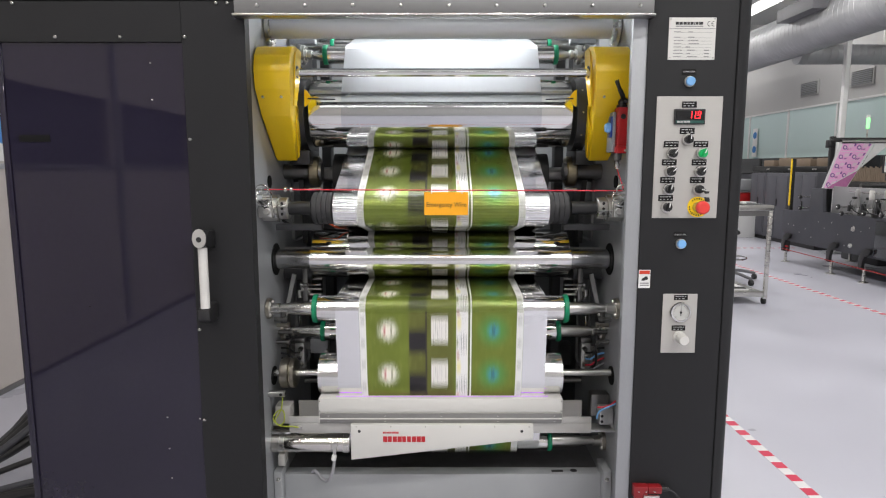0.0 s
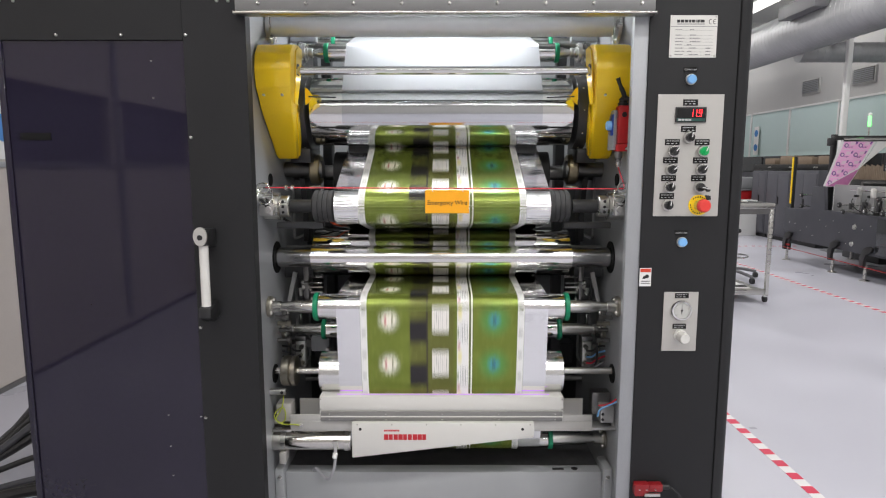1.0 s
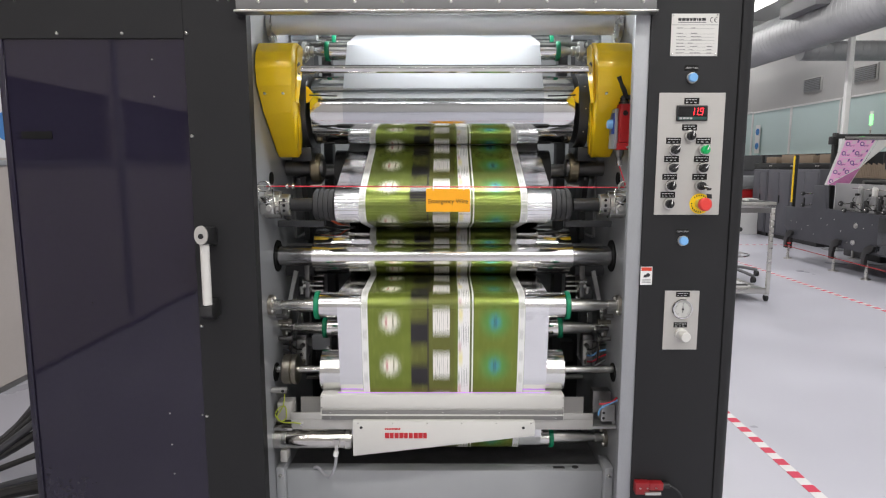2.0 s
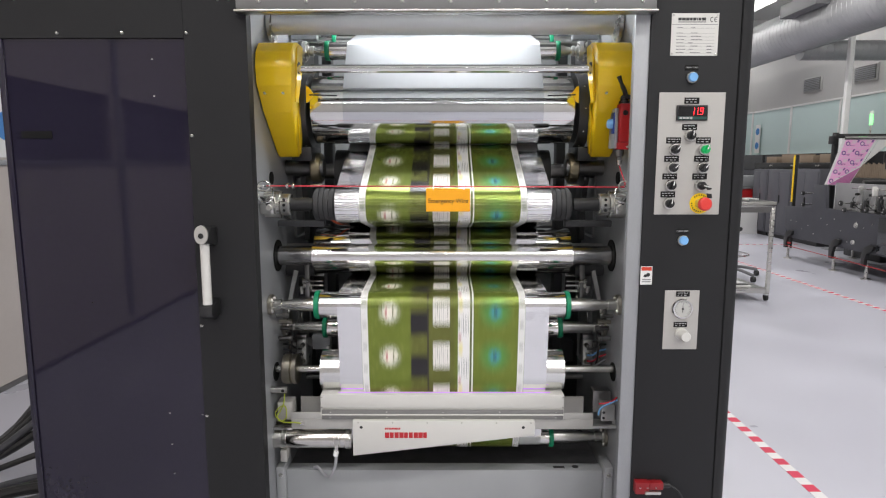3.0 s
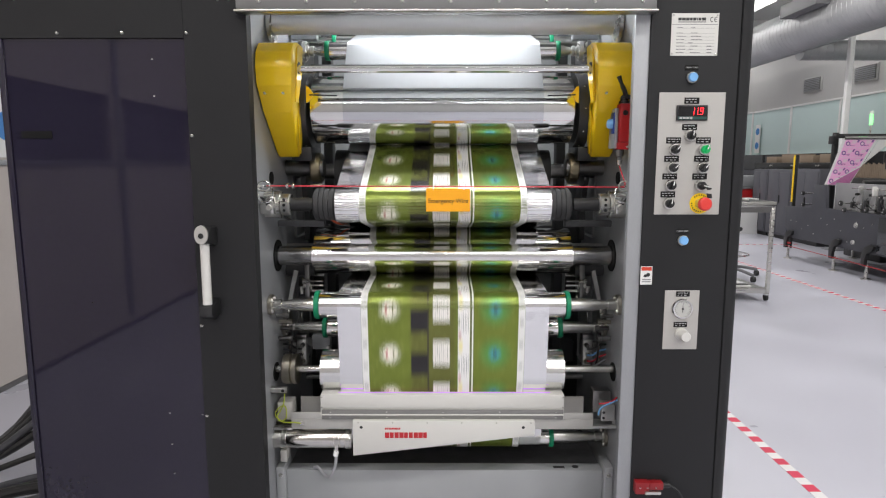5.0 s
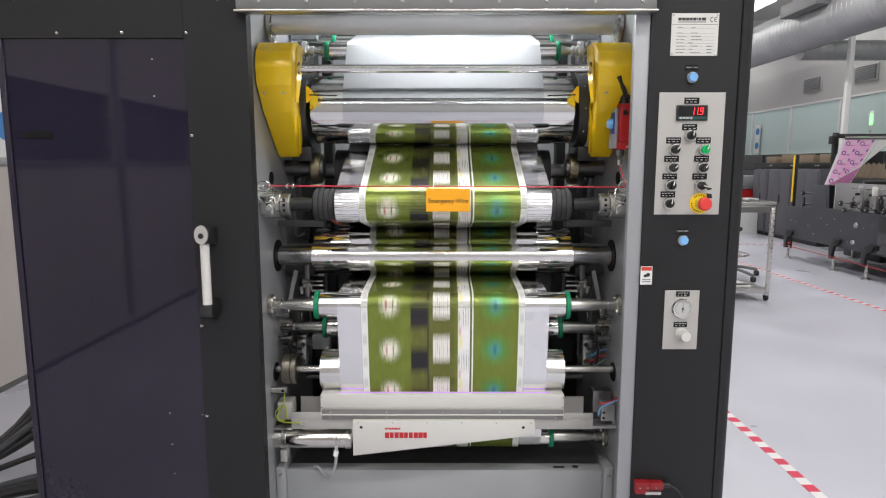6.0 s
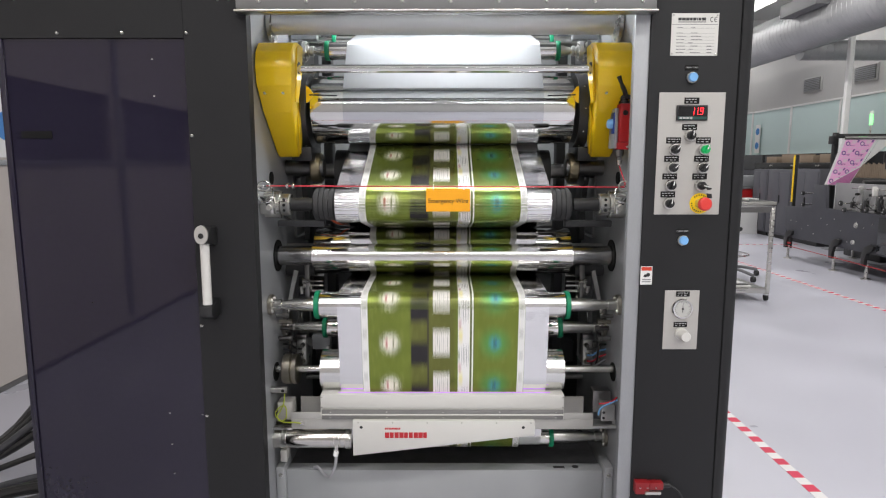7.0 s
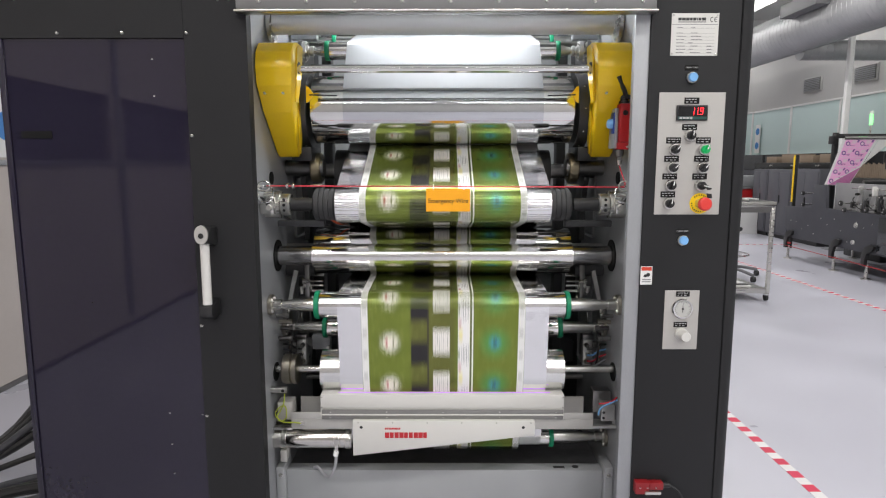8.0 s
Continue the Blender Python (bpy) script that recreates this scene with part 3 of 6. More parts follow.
def way_pieces(rolls, closed=True):
    """Straight runs and arcs of a web over rolls, in the plane of y and z. turn 1: it runs clockwise, its front going up."""
    ties = []
    n = len(rolls)
    for i in range(n if closed else n - 1):
        a, b = rolls[i], rolls[(i + 1) % n]
        v = Vector((b.y - a.y, b.z - a.z))
        ra, rb = a.turn * a.r, b.turn * b.r
        th = math.asin((rb - ra) / v.length)
        u = v.normalized()
        d = Vector((u.x * math.cos(th) - u.y * math.sin(th), u.x * math.sin(th) + u.y * math.cos(th)))
        nrm = Vector((d.y, -d.x))
        ties.append((Vector((a.y, a.z)) - ra * nrm, Vector((b.y, b.z)) - rb * nrm, b))
    out = []
    for i, (p, q, b) in enumerate(ties):
        out.append(("line", p, q, (q - p).length))
        if not closed and i == len(ties) - 1:
            break
        nxt = ties[(i + 1) % len(ties)][0]
        c = Vector((b.y, b.z))
        a0, a1 = math.atan2(q.y - c.y, q.x - c.x), math.atan2(nxt.y - c.y, nxt.x - c.x)
        sweep = (a0 - a1 if b.turn > 0 else a1 - a0) % (2 * math.pi)
        if sweep > 6.2:
            sweep = 0.0
        out.append(("arc", c, b.r, a0, -b.turn * sweep, b.r * sweep))
    return out


def along(pieces, s):
    for p in pieces:
        if s <= p[-1]:
            if p[0] == "line":
                return p[1].lerp(p[2], s / p[-1]) if p[-1] else p[1]
            a = p[3] + p[4] * (s / p[-1])
            return p[1] + p[2] * Vector((math.cos(a), math.sin(a)))
        s -= p[-1]
    p = pieces[0]
    return p[1]


WAY = way_pieces(LOOP)
WAY_LENGTH = sum(p[-1] for p in WAY)
REPEATS = round(WAY_LENGTH / 0.162)
PITCH = WAY_LENGTH / REPEATS
STRIPS = 9                     # rigid strips to one repeat of the print
# travel of the print in repeats, from the start
TRAVEL = ((0.0, 0.773), (0.5, 5.312), (1.0, 9.961), (1.5, 14.286), (3.0, 28.104), (3.5, 32.442), (4.0, 37.104), (4.5, 41.610),
          (6.0, 55.260), (6.5, 59.753), (7.0, 64.403), (7.5, 68.766), (8.0, 73.416))


def travel(t):
    return float(np.interp(t, [a for a, b in TRAVEL], [b for a, b in TRAVEL]))


def node_math(tree, op, a, b=0.0, clamp=False):
    n = tree.nodes.new("ShaderNodeMath")
    n.operation, n.use_clamp = op, clamp
    for i, v in enumerate((a, b)):
        if isinstance(v, (int, float)):
            n.inputs[i].default_value = v
        else:
            tree.links.new(v, n.inputs[i])
    return n.outputs[0]


def print_material():
    """The printed face of the film: u is metres across from the middle, v runs 0 to 1 along one repeat."""
    m = bpy.data.materials.new("printed_film")
    m.use_nodes = True
    t = m.node_tree
    b = t.nodes["Principled BSDF"]
    b.inputs["Roughness"].default_value = 0.20
    b.inputs["Metallic"].default_value = 0.45
    b.inputs["Specular IOR Level"].default_value = 0.25
    uv = t.nodes.new("ShaderNodeUVMap")
    uv.uv_map = "print"
    sep = t.nodes.new("ShaderNodeSeparateXYZ")
    t.links.new(uv.outputs[0], sep.inputs[0])
    u, v = sep.outputs[0], sep.outputs[1]

    def M(op, a, c=0.0, clamp=False):
        return node_math(t, op, a, c, clamp)

    def soft_rect(u0, u1, v0, v1, e=0.002, ev=0.01):
        du = M("SUBTRACT", (u1 - u0) / 2, M("ABSOLUTE", M("SUBTRACT", u, (u0 + u1) / 2)))
        dv = M("SUBTRACT", (v1 - v0) / 2, M("ABSOLUTE", M("SUBTRACT", v, (v0 + v1) / 2)))
        return M("MULTIPLY", M("DIVIDE", du, e, True), M("DIVIDE", dv, ev, True))

    def disc(cu, cv, ru, rv, edge=0.2):
        du = M("DIVIDE", M("SUBTRACT", u, cu), ru)
        dv = M("DIVIDE", M("SUBTRACT", v, cv), rv)
        d = M("SQRT", M("ADD", M("MULTIPLY", du, du), M("MULTIPLY", dv, dv)))
        return M("DIVIDE", M("SUBTRACT", 1.0, d), edge, True)

    def noise_at(su, sv, detail=3):
        c = t.nodes.new("ShaderNodeCombineXYZ")
        t.links.new(M("MULTIPLY", u, su), c.inputs[0])
        t.links.new(M("MULTIPLY", v, sv), c.inputs[1])
        n = t.nodes.new("ShaderNodeTexNoise")
        n.inputs["Scale"].default_value, n.inputs["Detail"].default_value = 1.0, detail
        t.links.new(c.outputs[0], n.inputs["Vector"])
        return n.outputs[0]

    def mix(fac, a, c):
        n = t.nodes.new("ShaderNodeMix")
        n.data_type = "RGBA"
        t.links.new(fac, n.inputs["Factor"])
        for sock, val in ((n.inputs["A"], a), (n.inputs["B"], c)):
            if isinstance(val, tuple):
                sock.default_value = (*val, 1)
            else:
                t.links.new(val, sock)
        return n.outputs["Result"]

    def cut(x, lo, hi):
        return M("DIVIDE", M("SUBTRACT", x, lo), hi - lo, True)

    nz, fine = noise_at(18, 2.5), noise_at(140, 22)
    col = mix(cut(nz, 0.40, 0.62), (0.195, 0.245, 0.045), (0.23, 0.285, 0.055))
    col = mix(M("MULTIPLY", soft_rect(-0.118, 0.048, -1, 2, 0.012), 0.55), col, (0.150, 0.128, 0.055))
    col = mix(M("MULTIPLY", cut(noise_at(60, 9), 0.56, 0.70), 0.45), col, (0.34, 0.38, 0.12))
    # round badge
    col = mix(M("MULTIPLY", disc(-0.184, 0.5, 0.044, 0.28, 0.5), cut(fine, 0.40, 0.56)), col, (0.92, 0.90, 0.80))
    col = mix(M("MULTIPLY", disc(-0.182, 0.5, 0.028, 0.19, 0.4), 0.85), col, (0.92, 0.88, 0.80))
    col = mix(soft_rect(-0.200, -0.190, 0.40, 0.60, 0.003, 0.04), col, (0.72, 0.20, 0.20))
    col = mix(soft_rect(-0.176, -0.168, 0.38, 0.62, 0.003, 0.05), col, (0.24, 0.27, 0.10))
    # dark block and thin column
    col = mix(M("MULTIPLY", soft_rect(-0.112, -0.053, 0.0, 0.52), 0.95), col, (0.040, 0.036, 0.046))
    col = mix(M("MULTIPLY", soft_rect(-0.056, -0.048, -1, 2), 0.8), col, (0.055, 0.045, 0.055))
    # white panel with rows of small print
    col = mix(soft_rect(-0.036, 0.024, 0.24, 0.80), col, (0.86, 0.84, 0.80))
    rows = M("MULTIPLY", soft_rect(-0.033, 0.021, 0.27, 0.77), cut(M("SINE", M("MULTIPLY", u, 900.0)), 0.2, 0.7))
    col = mix(M("MULTIPLY", M("MULTIPLY", rows, 0.5), cut(noise_at(90, 6), 0.42, 0.60)), col, (0.12, 0.11, 0.12))
    # many-coloured column
    col = mix(soft_rect(0.050, 0.093, -1, 2), col, (0.88, 0.87, 0.86))
    col = mix(M("MULTIPLY", soft_rect(0.051, 0.070, 0.50, 0.86, 0.006, 0.1), 0.6), col, (0.85, 0.75, 0.16))
    col = mix(M("MULTIPLY", soft_rect(0.051, 0.064, 0.86, 1.02, 0.004, 0.05), 0.8), col, (0.62, 0.14, 0.18))
    col = mix(M("MULTIPLY", soft_rect(0.050, 0.060, 0.1, 0.35, 0.004, 0.05), 0.7), col, (0.20, 0.24, 0.09))
    col = mix(M("MULTIPLY", soft_rect(0.062, 0.090, 0.0, 0.45, 0.003, 0.04), cut(M("SINE", M("MULTIPLY", u, 1100.0)), 0.3, 1.0)), col, (0.30, 0.30, 0.31))
    col = mix(soft_rect(0.0945, 0.0975, -1, 2, 0.001), col, (0.22, 0.22, 0.20))
    col = mix(soft_rect(0.0985, 0.1045, -1, 2, 0.001), col, (0.88, 0.88, 0.86))
    # round blue-green seal with wavy rings
    col = mix(M("MULTIPLY", disc(0.179, 0.5, 0.062, 0.42, 0.9), 0.9), col, (0.08, 0.42, 0.13))
    col = mix(M("MULTIPLY", disc(0.179, 0.5, 0.027, 0.20, 0.7), cut(fine, 0.34, 0.55)), col, (0.10, 0.36, 0.58))
    col = mix(soft_rect(0.172, 0.186, 0.42, 0.58, 0.003, 0.06), col, (0.05, 0.13, 0.20))
    # white borders with register marks
    for s in (-1, 1):
        lo, hi = sorted((s * 0.2575, s * 0.281))
        col = mix(soft_rect(lo, hi, -1, 2, 0.001), col, (0.84, 0.84, 0.83))
        lo, hi = sorted((s * 0.262, s * 0.277))
        for c in (0.22, 0.72):
            col = mix(M("MULTIPLY", soft_rect(lo, hi, c - 0.06, c + 0.06, 0.001, 0.03), 0.6), col, (0.30, 0.31, 0.30))
    # the foil shines through the inks, not through the white
    bw = t.nodes.new("ShaderNodeRGBToBW")
    t.links.new(col, bw.inputs[0])
    t.links.new(M("MULTIPLY", M("SUBTRACT", 1.0, cut(bw.outputs[0], 0.25, 0.6)), 0.62), b.inputs["Metallic"])
    t.links.new(col, b.inputs["Base Color"])
    return m


PRINT = print_material()


def ribbon(pieces, x_cuts, lift, step=0.006):
    """A thin band that follows the way, split across at x_cuts."""
    bm = bmesh.new()
    pts = []
    for p in pieces:
        ribbed = p[0] == "arc" and abs(p[1].y - SPREADER.z) < 1e-4
        n = max(1, round(p[-1] / (0.05 if p[0] == "line" else 0.0012 if ribbed else step)))
        for i in range(n):
            if p[0] == "line":
                d = (p[2] - p[1]).normalized()
                pts.append((p[1].lerp(p[2], i / n), Vector((-d.y, d.x))))
            else:
                a = p[3] + p[4] * i / n
                out = Vector((math.cos(a), math.sin(a)))
                wave = 0.0006 * math.sin(2 * math.pi * p[-1] * i / n / 0.0105) if ribbed else 0.0
                pts.append((p[1] + (p[2] + wave) * out, out if p[4] < 0 else -out))
    rows = [[bm.verts.new((x, c.x + lift * o.x, c.y + lift * o.y)) for x in x_cuts] for c, o in pts]
    return bm, rows


def film_web():
    """Printed film: a still carrier band with the print on rigid strips that run round it."""
    cuts = [CX + 0.003 + v for v in (-0.3615, -0.280, 0.280, 0.3615)]
    bm, rows = ribbon(WAY, cuts, -0.0009)
    for a, b in zip(rows, rows[1:] + rows[:1]):
        for i in range(3):
            bm.faces.new((a[i], a[i + 1], b[i + 1], b[i])).material_index = 0 if i != 1 else 1
    web = thing("printed_film_web", bm, [FOIL, GREEN_PRINT], "green printed packaging film with silver margins running over rollers", "film web", at=(CX, 0.22, 0.40))
    length = PITCH / STRIPS
    meshes = []
    for k in range(STRIPS):
        me = bpy.data.meshes.new("print_strip")
        h, w = length / 2 * 1.01, 0.281
        me.from_pydata([(-w, 0, -h), (w, 0, -h), (w, 0, h), (-w, 0, h)], [], [(0, 1, 2, 3)])
        layer = me.uv_layers.new(name="print")
        for i, (a, b) in enumerate(((-w, k), (w, k), (w, k + 1), (-w, k + 1))):
            layer.data[i].uv = (a, b / STRIPS)
        me.materials.append(PRINT)
        meshes.append(me)
    strips = []
    for j in range(REPEATS * STRIPS):
        ob = new("print_strip", meshes[j % STRIPS])
        ob.parent = web
        strips.append(ob)
    return web, strips


def silver_web():
    rolls = (Roll(0.80, 1.955, 0.030, -1), Roll(0.545, 1.874, 0.0335, -1), Roll(0.510, 1.651, 0.1268, -1), Roll(0.62, 1.44, 0.08, 1))
    web = origin("silver_film_web", CX, 0.5, 1.5, "bright silver film running down onto the chrome drum", "film web")
    pieces = way_pieces(rolls, closed=False)
    half = 0.3615
    for p in pieces:
        bm = bmesh.new()
        n = max(1, round(p[-1] / (0.05 if p[0] == "line" else 0.005)))
        rows = []
        for i in range(n + 1):
            c = along([p], p[-1] * i / n * 0.999999)
            rows.append([bm.verts.new((CX + 0.003 + u, c.x, c.y)) for u in (-half, half)])
        for a, b in zip(rows, rows[1:]):
            bm.faces.new((a[0], a[1], b[1], b[0]))
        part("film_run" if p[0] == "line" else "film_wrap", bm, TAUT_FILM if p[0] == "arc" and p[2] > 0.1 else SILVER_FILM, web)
    return web


def plain_roller(name, roll, half, mat, label, shaft_r=0.012, shaft_to=WALL, ring=False, cone=False, flange=True, shaft_mat=None, body="barrel", hub=False):
    """A roller on its shaft between the side plates; its barrel turns on the shaft."""
    r = origin(name, CX, roll.y, roll.z, label, "roller")
    y, z = roll.y, roll.z
    if roll in LOOP:
        roll = roll._replace(r=roll.r - 0.0022)
    bar = part(body, turned([(-half + 0.0, roll.r * 0.9), (-half + 0.002, roll.r), (half - 0.002, roll.r), (half, roll.r * 0.9)], "x", (CX, y, z), seg=64), mat, r)
    for s in (-1, 1):
        if ring:
            x = CX + s * half
            x0, x1 = sorted((0, s * 0.016))
            part("end_ring", turned([(x0, roll.r * 1.06), (x0 + 0.002, roll.r * 1.1), (x1 - 0.002, roll.r * 1.1), (x1, roll.r * 1.06)], "x", (x, y, z), seg=48), GREEN, bar, "green plastic end ring")
        a = CX + s * (half + 0.017)
        b = s * (shaft_to - 0.001)
        prof = [(a, shaft_r * 1.9), (a + (b - a) * 0.42, shaft_r * 1.8), (a + (b - a) * 0.80, shaft_r), (b, shaft_r)] if cone else [(a - s * 0.02, shaft_r), (b, shaft_r)]
        part("shaft", turned(sorted(prof) if s > 0 else sorted(prof), "x", (0, y, z), seg=24), shaft_mat or SATIN, r, "steel shaft")
        if hub:
            # cone, turned hub and bolted flange of a bearing carried on a bracket
            c = CX + s * (half + 0.017)
            part("end_cone", turned(sorted([(c, 0.021), (c + s * 0.014, 0.020), (c + s * 0.042, 0.011)]), "x", (0, y, z), seg=28), SATIN, r)
            hb = part("hub", turned(sorted([(c + s * 0.043, 0.016), (c + s * 0.045, 0.019), (c + s * 0.056, 0.019), (c + s * 0.058, 0.015), (c + s * 0.062, 0.015), (c + s * 0.063, 0.020), (c + s * 0.069, 0.020)]), "x", (0, y, z), seg=28), ALU_FLAT, r, "turned bearing hub")
            part("hub_flange", turned(sorted([(c + s * 0.070, 0.036), (c + s * 0.084, 0.036)]), "x", (0, y, z), seg=32), ALU_FLAT, hb)
            for k in range(6):
                an = 0.3 + k * math.pi / 3
                screw(hb, c + s * 0.0695, y + 0.029 * math.cos(an), z + 0.029 * math.sin(an), SCREW, "left" if s > 0 else "right", "bolt")
        elif flange:
            f0, f1 = sorted((s * (shaft_to - 0.002), s * (shaft_to - 0.014)))
            fl = part("flange", turned([(f0, 0.036), (f1, 0.036)], "x", (0, y, z), seg=28), BRASS, r, "worn steel bearing flange")
            part("collar", turned(sorted([(s * (shaft_to - 0.014), 0.019), (s * (shaft_to - 0.045), 0.019)]), "x", (0, y, z), seg=20), SATIN, fl)
            for k in range(4):
                an = math.pi / 4 + k * math.pi / 2
                screw(fl, s * (shaft_to - 0.0142), y + 0.027 * math.cos(an), z + 0.027 * math.sin(an), BOLT, "left" if s > 0 else "right", "bolt")
    return r, bar


def rollers():
    """Returns the barrels that turn, with their radius and sense."""
    spin = []
    r, b = plain_roller("idler_roller", IDLER, 0.424, CHROME, "chrome idler roller with green end rings", ring=True, cone=True)
    spin.append((b, IDLER))
    r, b = plain_roller("corona_roller", CORONA, 0.432, CORONA_MAT, "large smooth aluminium roller above the treater", shaft_r=0.0125, flange=False)
    part("pulley", turned([(-0.58, 0.050), (-0.575, 0.054), (-0.552, 0.054), (-0.548, 0.048), (-0.543, 0.054), (-0.53, 0.054), (-0.525, 0.046)], "x", (0, CORONA.y, CORONA.z), seg=40), BRASS, r, "worn ribbed steel pulley")
    spin.append((b, CORONA))
    r, b = plain_roller("back_roller", BACK_ROLL, 0.485, CHROME, "large polished chrome roller between the side plates", shaft_r=0.03, flange=False)
    spin.append((b, BACK_ROLL))
    tube_roll = Roll(0.35, 1.118, 0.0425, 1)
    r, b = plain_roller("chrome_tube_roller", tube_roll, 0.473, TUBE_CHROME, "polished chrome tube roller with dark steel ends", shaft_r=0.036, shaft_mat=STUB, flange=False)
    r, b = plain_roller("low_idler_roller", LOW_IDLER, 0.40, CHROME, "dim chrome idler roller with green end rings", ring=True, cone=True, flange=True)
    spin.append((b, LOW_IDLER))
    r, b = plain_roller("rear_idler_roller", Roll(0.40, 0.835, 0.036, 1), 0.435, CHROME, "chrome idler roller with green rings behind the web", ring=True, cone=True)
    r, b = plain_roller("chrome_drum", Roll(0.510, 1.651, 0.1255, -1), 0.478, CHROME, "large mirror chrome laminating drum", shaft_r=0.04, flange=False, body="drum")
    spin.append((b, DRUM))
    r, b = plain_roller("nip_roller", Roll(0.66, 1.42, 0.085, 1), 0.43, RUBBER, "black rubber nip roller", shaft_r=0.03, flange=False, shaft_mat=DARK_STEEL)
    r, b = plain_roller("film_guide_roller", Roll(0.545, 1.874, 0.0330, -1), 0.428, CHROME, "chrome guide roller with green rings under silver film", ring=True, hub=True)
    spin.append((b, Roll(0.545, 1.874, 0.0330, -1)))
    r, b = plain_roller("rear_film_roller", Roll(0.80, 1.955, 0.0295, -1), 0.444, CHROME, "rear chrome guide roller with green rings", ring=True, cone=True)
    r, b = plain_roller("upper_turn_roller", TURN_TOP, 0.44, CHROME, "chrome turning roller high behind the drum", flange=False)
    r, b = plain_roller("lower_turn_roller", TURN_BACK, 0.44, CHROME, "chrome turning roller low behind the web", flange=False)
    return spin


CORONA_MAT = material("ground_aluminium", (0.78, 0.78, 0.76), 0.2, 1.0, stretch=(0.4, 3, 3), var=0.03)
TUBE_CHROME = material("burnished_chrome", (0.76, 0.75, 0.73), 0.17, 1.0, var=0.03, stretch=(0.3, 4, 4))
STUB = material("dark_ground_steel", (0.36, 0.36, 0.36), 0.22, 1.0, var=0.05)


def spreader():
    y, z, r = SPREADER.y, SPREADER.z, SPREADER.r
    s = origin("spreader_roller", CX, y, z, "black rubber banded spreader roller under the printed film", "roller")
    bar = part("barrel", turned([(-0.36, r - 0.0028), (0.36, r - 0.0028)], "x", (CX, y, z), seg=48), RUBBER, s)
    for sd in (-1, 1):
        prof = [(0.362, 0.050)]
        for i in range(4):
            x = 0.366 + i * 0.0165
            prof += [(x, 0.0545), (x + 0.012, 0.0545), (x + 0.0125, 0.051), (x + 0.0155, 0.051)]
        prof += [(0.437, 0.040)]
        part("rubber_band", turned(sorted((sd * a, b) for a, b in prof), "x", (CX, y, z), seg=40), RUBBER, s, "ribbed black rubber bands")
        part("shaft", turned(sorted([(sd * 0.437, 0.023), (sd * 0.523, 0.023)]), "x", (0, y, z), seg=24), BLACK, s, "black shaft")
        cl = part("clamp_collar", turned(sorted([(sd * 0.523, 0.034), (sd * 0.526, 0.037), (sd * 0.553, 0.037), (sd * 0.556, 0.034)]), "x", (0, y, z), seg=32), SATIN, s, "steel clamp collar")
        part("housing", turned(sorted([(sd * 0.5565, 0.046), (sd * 0.608, 0.046)]), "x", (0, y, z), seg=32), SATIN, s, "steel bearing housing")
        for k in range(3):
            a = 0.6 + k * 1.2
            part("set_hole", turned([(-0.0375, 0.005), (-0.0365, 0.005)], "y", (sd * 0.54, y, z + 0.018 - 0.018 * k), seg=10), BLACK, cl)
    return s, bar


# ---------------------------------------------------------------- upper fittings
def taper(bm, s):
    """Draws the inner side of a guard in towards its plate below."""
    for v in bm.verts:
        if abs(v.co.x) < 0.54 and v.co.z < 1.72:
            v.co.x += s * 0.046 * (1.72 - v.co.z) / 0.24


